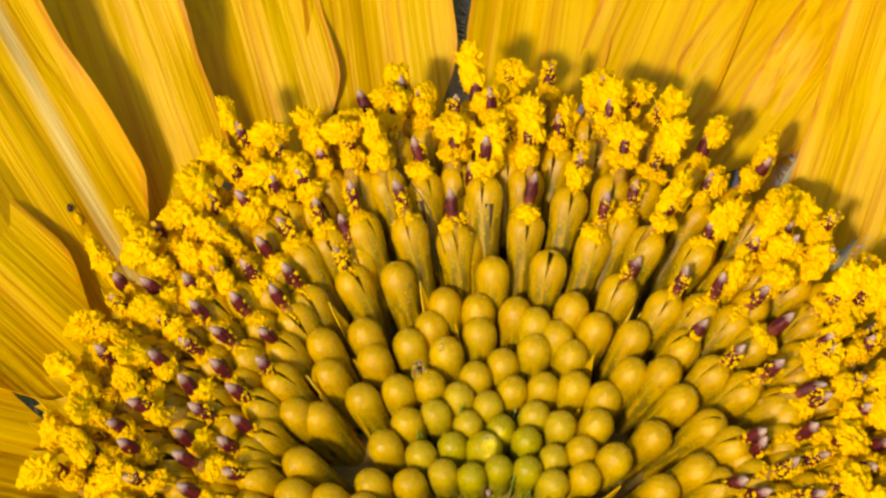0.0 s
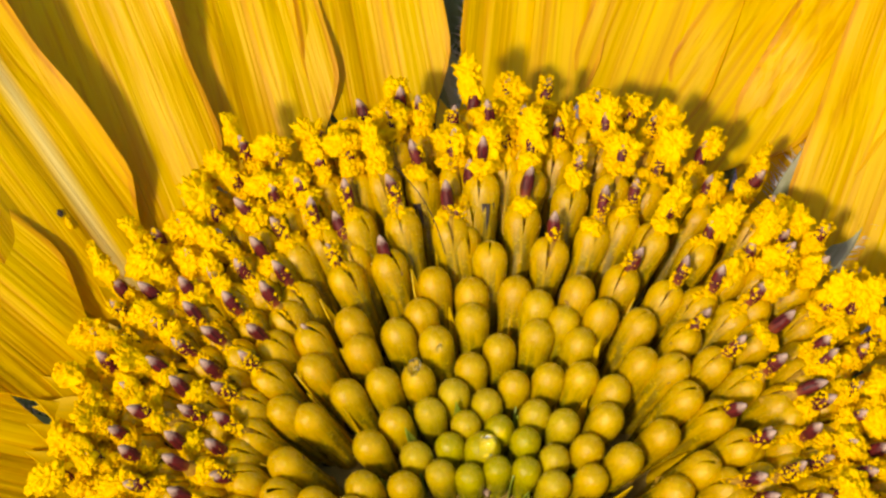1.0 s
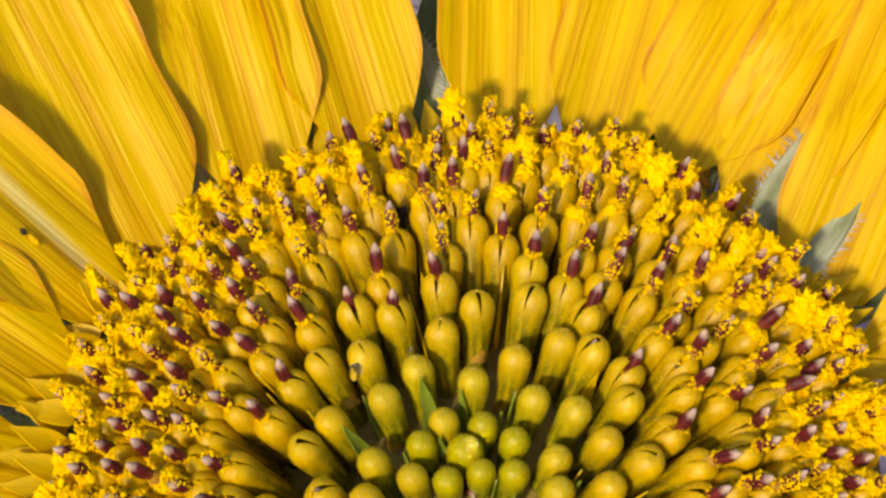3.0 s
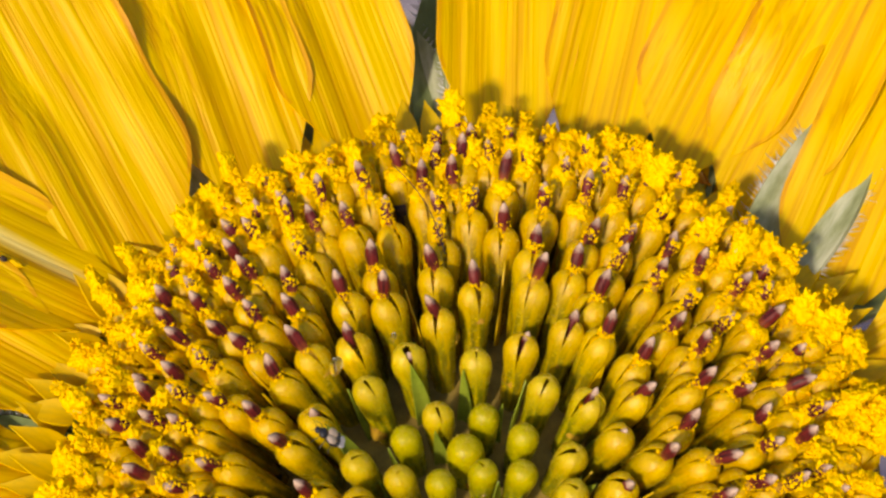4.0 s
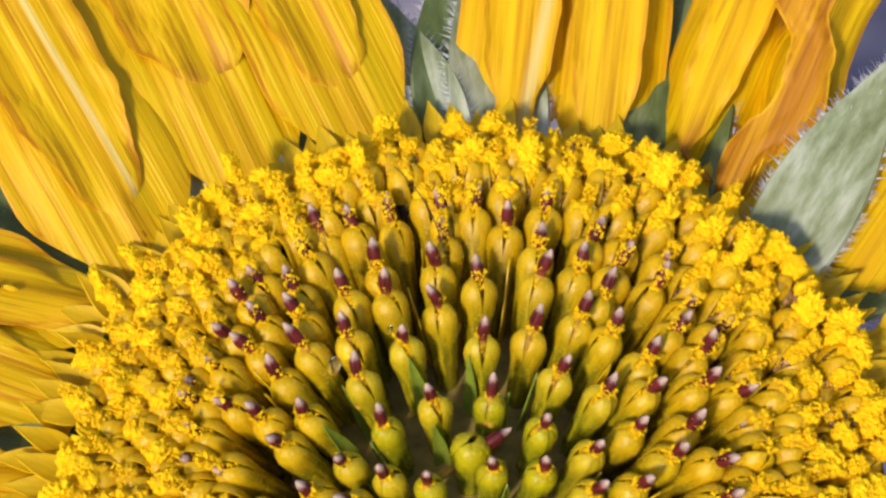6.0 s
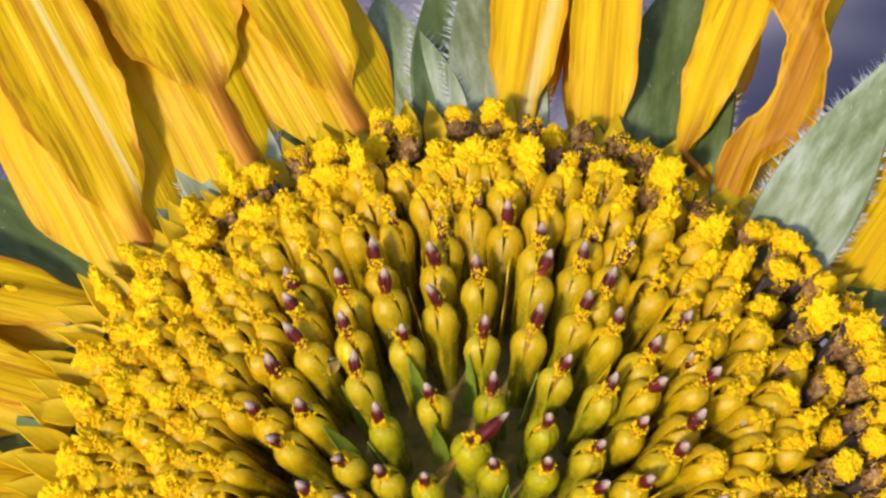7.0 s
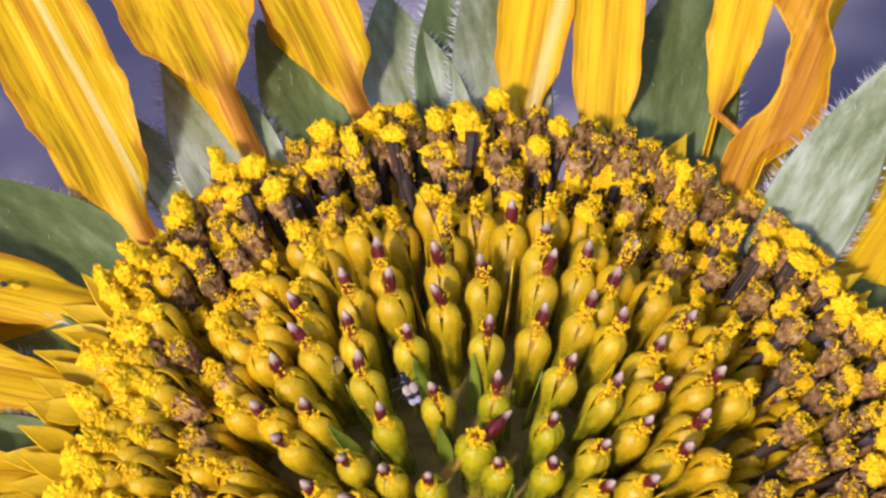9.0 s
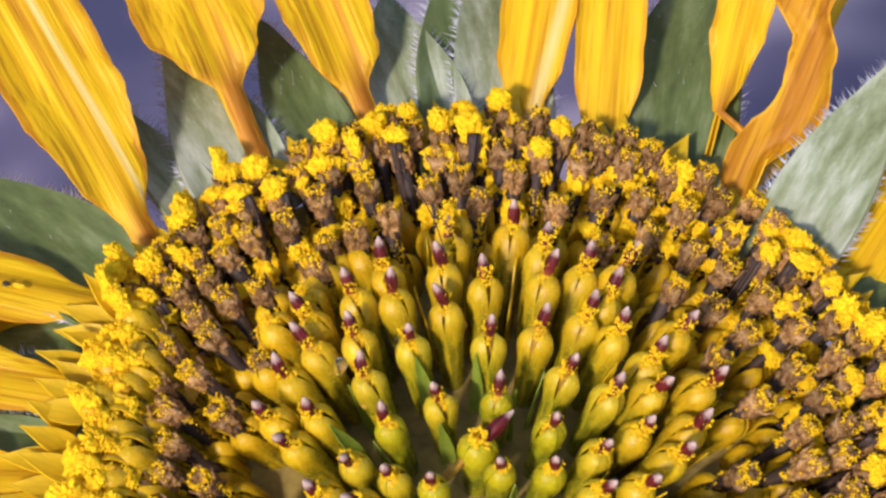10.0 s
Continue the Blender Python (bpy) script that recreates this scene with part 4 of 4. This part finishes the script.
# ---- surroundings ----
def ground():
    v, f = grid(8, 8, lambda u, w: ((u - 0.5) * 400000, (w - 0.5) * 400000, -200))
    tagged(new("ground", finish("ground", v, f, [EARTH])), "grey-violet bare ground far below the flower", "ground", kind="structure")


ground()

def clear_material(name, colour, rough):
    m, n, l, b = nodes_of(name)
    b.inputs["Base Color"].default_value = (*colour, 1)
    b.inputs["Transmission Weight"].default_value = 1.0
    b.inputs["Roughness"].default_value = rough
    b.inputs["IOR"].default_value = 1.33
    return m


CLEAR = clear_material("water_clear", (0.97, 0.98, 0.98), 0.02)


def droplet(label, size, rows):
    rng = random.Random(round(size * 100))
    v, f = lump((0, 0, 0), size, rng, ico(4), 0.12, (0.75, 0.75, 1.25))
    ob = tagged(new("water_droplet", finish("water_droplet", v, f, [CLEAR])), label, "droplet", group="droplets on the florets")
    ob.visible_shadow = False
    poses = [(t, at(x, y, z, -25, 15, 0)) for t, x, y, z in rows]
    ob.matrix_basis = poses[0][1]
    MOVES.append((ob, poses))


droplet("clear oval water droplet hanging between yellow florets", 0.5,
        [(0, -4.4, 4.0, 1.3), (1, -4.6, 4.2, 1.3), (1.7, -4.9, 4.0, 1.3), (1.8, -5.9, 3.8, 1.3), (2.5, -7.4, 3.6, 1.4), (3.8, -9.2, 4.1, 1.6),
         (4.5, -9.3, 4.1, 1.6), (8.5, -9.5, 4.1, 1.6), (9, -9.2, 4.1, 1.6), (10, -9.0, 4.1, 1.6)])
droplet("tiny round clear water bead on a green scale", 0.24,
        [(0, -3.0, 6.2, 0.4), (1.7, -3.4, 5.8, 0.4), (1.8, -4.3, 5.6, 0.4), (2.7, -4.6, 5.7, 0.4), (3.8, -5.8, 6.6, 0.7), (5.5, -6.1, 7.3, 0.8), (8.5, -6.1, 7.3, -0.6), (10, -5.8, 7.3, -0.8)])

droplet("clear glossy sap drop over the green middle buds", 0.62,
        [(0, -0.2, 0.2, -1.2), (1.7, -0.4, 0.1, -1.1), (1.8, -1.3, 0.0, -1.1), (3.6, -1.3, 0.0, -1.0), (5.0, -1.2, -0.4, -4.0), (10, -1.0, -0.4, -5.0)])

BUG_BLACK = simple("bug_black", [(0.3, (0.008, 0.008, 0.012)), (0.7, (0.03, 0.03, 0.04))], 2500, 0.25)
BUG_GREY = simple("bug_grey", [(0.3, (0.34, 0.25, 0.19)), (0.7, (0.55, 0.42, 0.33))], 2500, 0.35)
BUG_WING = simple("bug_wing", [(0.3, (0.30, 0.28, 0.30)), (0.7, (0.46, 0.43, 0.45))], 2500, 0.3)


def bug():
    """A flower bug about two millimetres long, head along y."""
    rng = random.Random(8)
    ob = tagged(new("flower_bug"), "tiny black and pale grey bug crawling over florets", "insect")

    def oval(name, c, r, stretch, mat, label=""):
        v, f = lump(c, r, rng, ICO3, 0.06, stretch)
        return part(name, finish(name, v, f, [mat]), ob, None, label)
    oval("abdomen", (0, -0.35, 0.32), 0.5, (0.95, 1.25, 0.5), BUG_BLACK)
    oval("thorax", (0, 0.38, 0.36), 0.36, (0.95, 0.8, 0.6), BUG_BLACK)
    oval("head", (0, 0.78, 0.34), 0.21, (1, 1, 0.8), BUG_BLACK)
    for side in (-1, 1):
        oval("wing", (side * 0.22, -0.16, 0.54), 0.3, (0.92, 1.15, 0.32), BUG_GREY, "beige wing case")
        oval("wing_band", (side * 0.24, -0.58, 0.52), 0.22, (1.1, 0.6, 0.35), BUG_BLACK, "black wing band")
        oval("wing_tip", (side * 0.15, -0.88, 0.45), 0.25, (1.0, 1.0, 0.25), BUG_WING, "pale grey wing membrane")
        for k, (y, out) in enumerate(((0.55, 0.5), (0.2, 0.62), (-0.15, 0.6))):
            def leg(u, w, y=y, out=out, side=side, k=k):
                a = 2 * math.pi * w
                x = side * (0.25 + out * u)
                z = 0.3 + 0.22 * math.sin(math.pi * min(1, u * 1.3)) - 0.35 * u
                yy = y + (0.3 - 0.3 * k) * u
                return (x, yy + 0.03 * math.cos(a), z + 0.03 * math.sin(a))
            v, f = grid(7, 6, leg, True)
            part("leg", finish("leg", v, f, [BUG_BLACK]), ob)

        def feeler(u, w, side=side):
            a = 2 * math.pi * w
            return (side * (0.08 + 0.3 * u) + 0.02 * math.cos(a), 0.92 + 0.45 * u, 0.4 + 0.15 * u + 0.02 * math.sin(a))
        v, f = grid(5, 5, feeler, True)
        part("antenna", finish("antenna", v, f, [BUG_BLACK]), ob)
    # seconds, x, y, z, pitch, heading: it climbs out of the gaps and slips back into them
    rows = [(0, 8.6, 10.6, -5, 40, 60), (1.2, 8.6, 10.6, -4, 40, 60), (1.5, 8.2, 11.2, 1.6, 40, -60), (1.6, 7.9, 11.6, 0.4, 40, -30), (1.7, 7.4, 12.0, 1.8, 40, 0), (1.8, 6.4, 11.7, 1.8, 40, 10),
            (1.9, 4.3, 6.8, 0.2, 40, 60), (2.0, -0.9, 11.3, 1.7, 40, 0), (2.1, -3.8, 12.5, 1.8, 40, -30), (2.2, -3.6, 12.6, -1.5, 40, -30), (2.3, -3.2, 11.6, 1.6, 40, -50), (2.4, -3.3, 11.6, 1.4, 40, -60),
            (2.5, 2.9, 11.2, 1.8, 40, 0), (2.6, 3.5, 12.3, 1.8, 40, 20), (2.7, 2.3, 11.7, 1.9, 40, -25), (3.0, 2.0, 11.0, -3, 40, 0), (3.6, -7.95, -0.6, -8, 40, 60), (3.8, -7.95, -0.6, 1.6, 40, 80), (4.0, -9.72, -0.79, 1.6, 40, 80), (4.2, -9.72, -0.79, -8, 40, 60), (7.2, -3.69, 5.08, -8, 30, 60),
            (7.4, -3.69, 5.08, 0.9, 30, 80), (7.6, -3.69, 5.08, -8, 30, 60), (8.3, 1.28, -3.29, -8, 30, 60), (8.5, 1.28, -3.29, 0.2, 30, 80), (8.7, 1.28, -3.29, -8, 30, 60), (8.8, -5.03, 3.23, -8, 30, 30),
            (9.0, -5.03, 3.23, 0.6, 30, 30), (9.2, -5.03, 3.23, -8, 30, 30), (10, -5.03, 3.23, -8, 30, 60)]
    poses = [(t, at(x, y, z, 0, 0, h) @ turn(p, 0, 0)) for t, x, y, z, p, h in rows]
    ob.matrix_basis = poses[0][1]
    MOVES.append((ob, poses))


bug()


def fibre():
    """A thin dark hair lying across the florets."""
    def fn(u, w):
        a = 2 * math.pi * w
        x, y, z = -6.0 + 3.2 * u + 0.5 * math.sin(3 * u), 18.6 - 6.4 * u, 2.6 - 0.5 * u + 0.3 * math.sin(4 * u)
        return (x + 0.03 * math.cos(a), y + 0.02 * math.cos(a), z + 0.03 * math.sin(a))
    v, f = grid(20, 6, fn, True)
    tagged(new("fibre", finish("fibre", v, f, [BUG_BLACK])), "thin dark fibre lying across the disc florets", "fibre")


fibre()

# ---- what moves ----
DRIFT = [(0.0, 0, 0), (1.5, -0.12, -0.05), (1.7, -0.2, -0.08), (1.8, -1.05, -0.2), (2.0, -1.1, -0.2), (3.9, -1.2, -0.2), (4.5, -0.95, -0.2), (8.5, -0.95, -0.2), (9.0, -0.68, -0.16), (10.0, -0.55, -0.16)]


def motions():
    walk(flower, [(t, at(x, y, 0)) for t, x, y in DRIFT])
    for ob, rows in MOVES:
        walk(ob, rows)


motions()
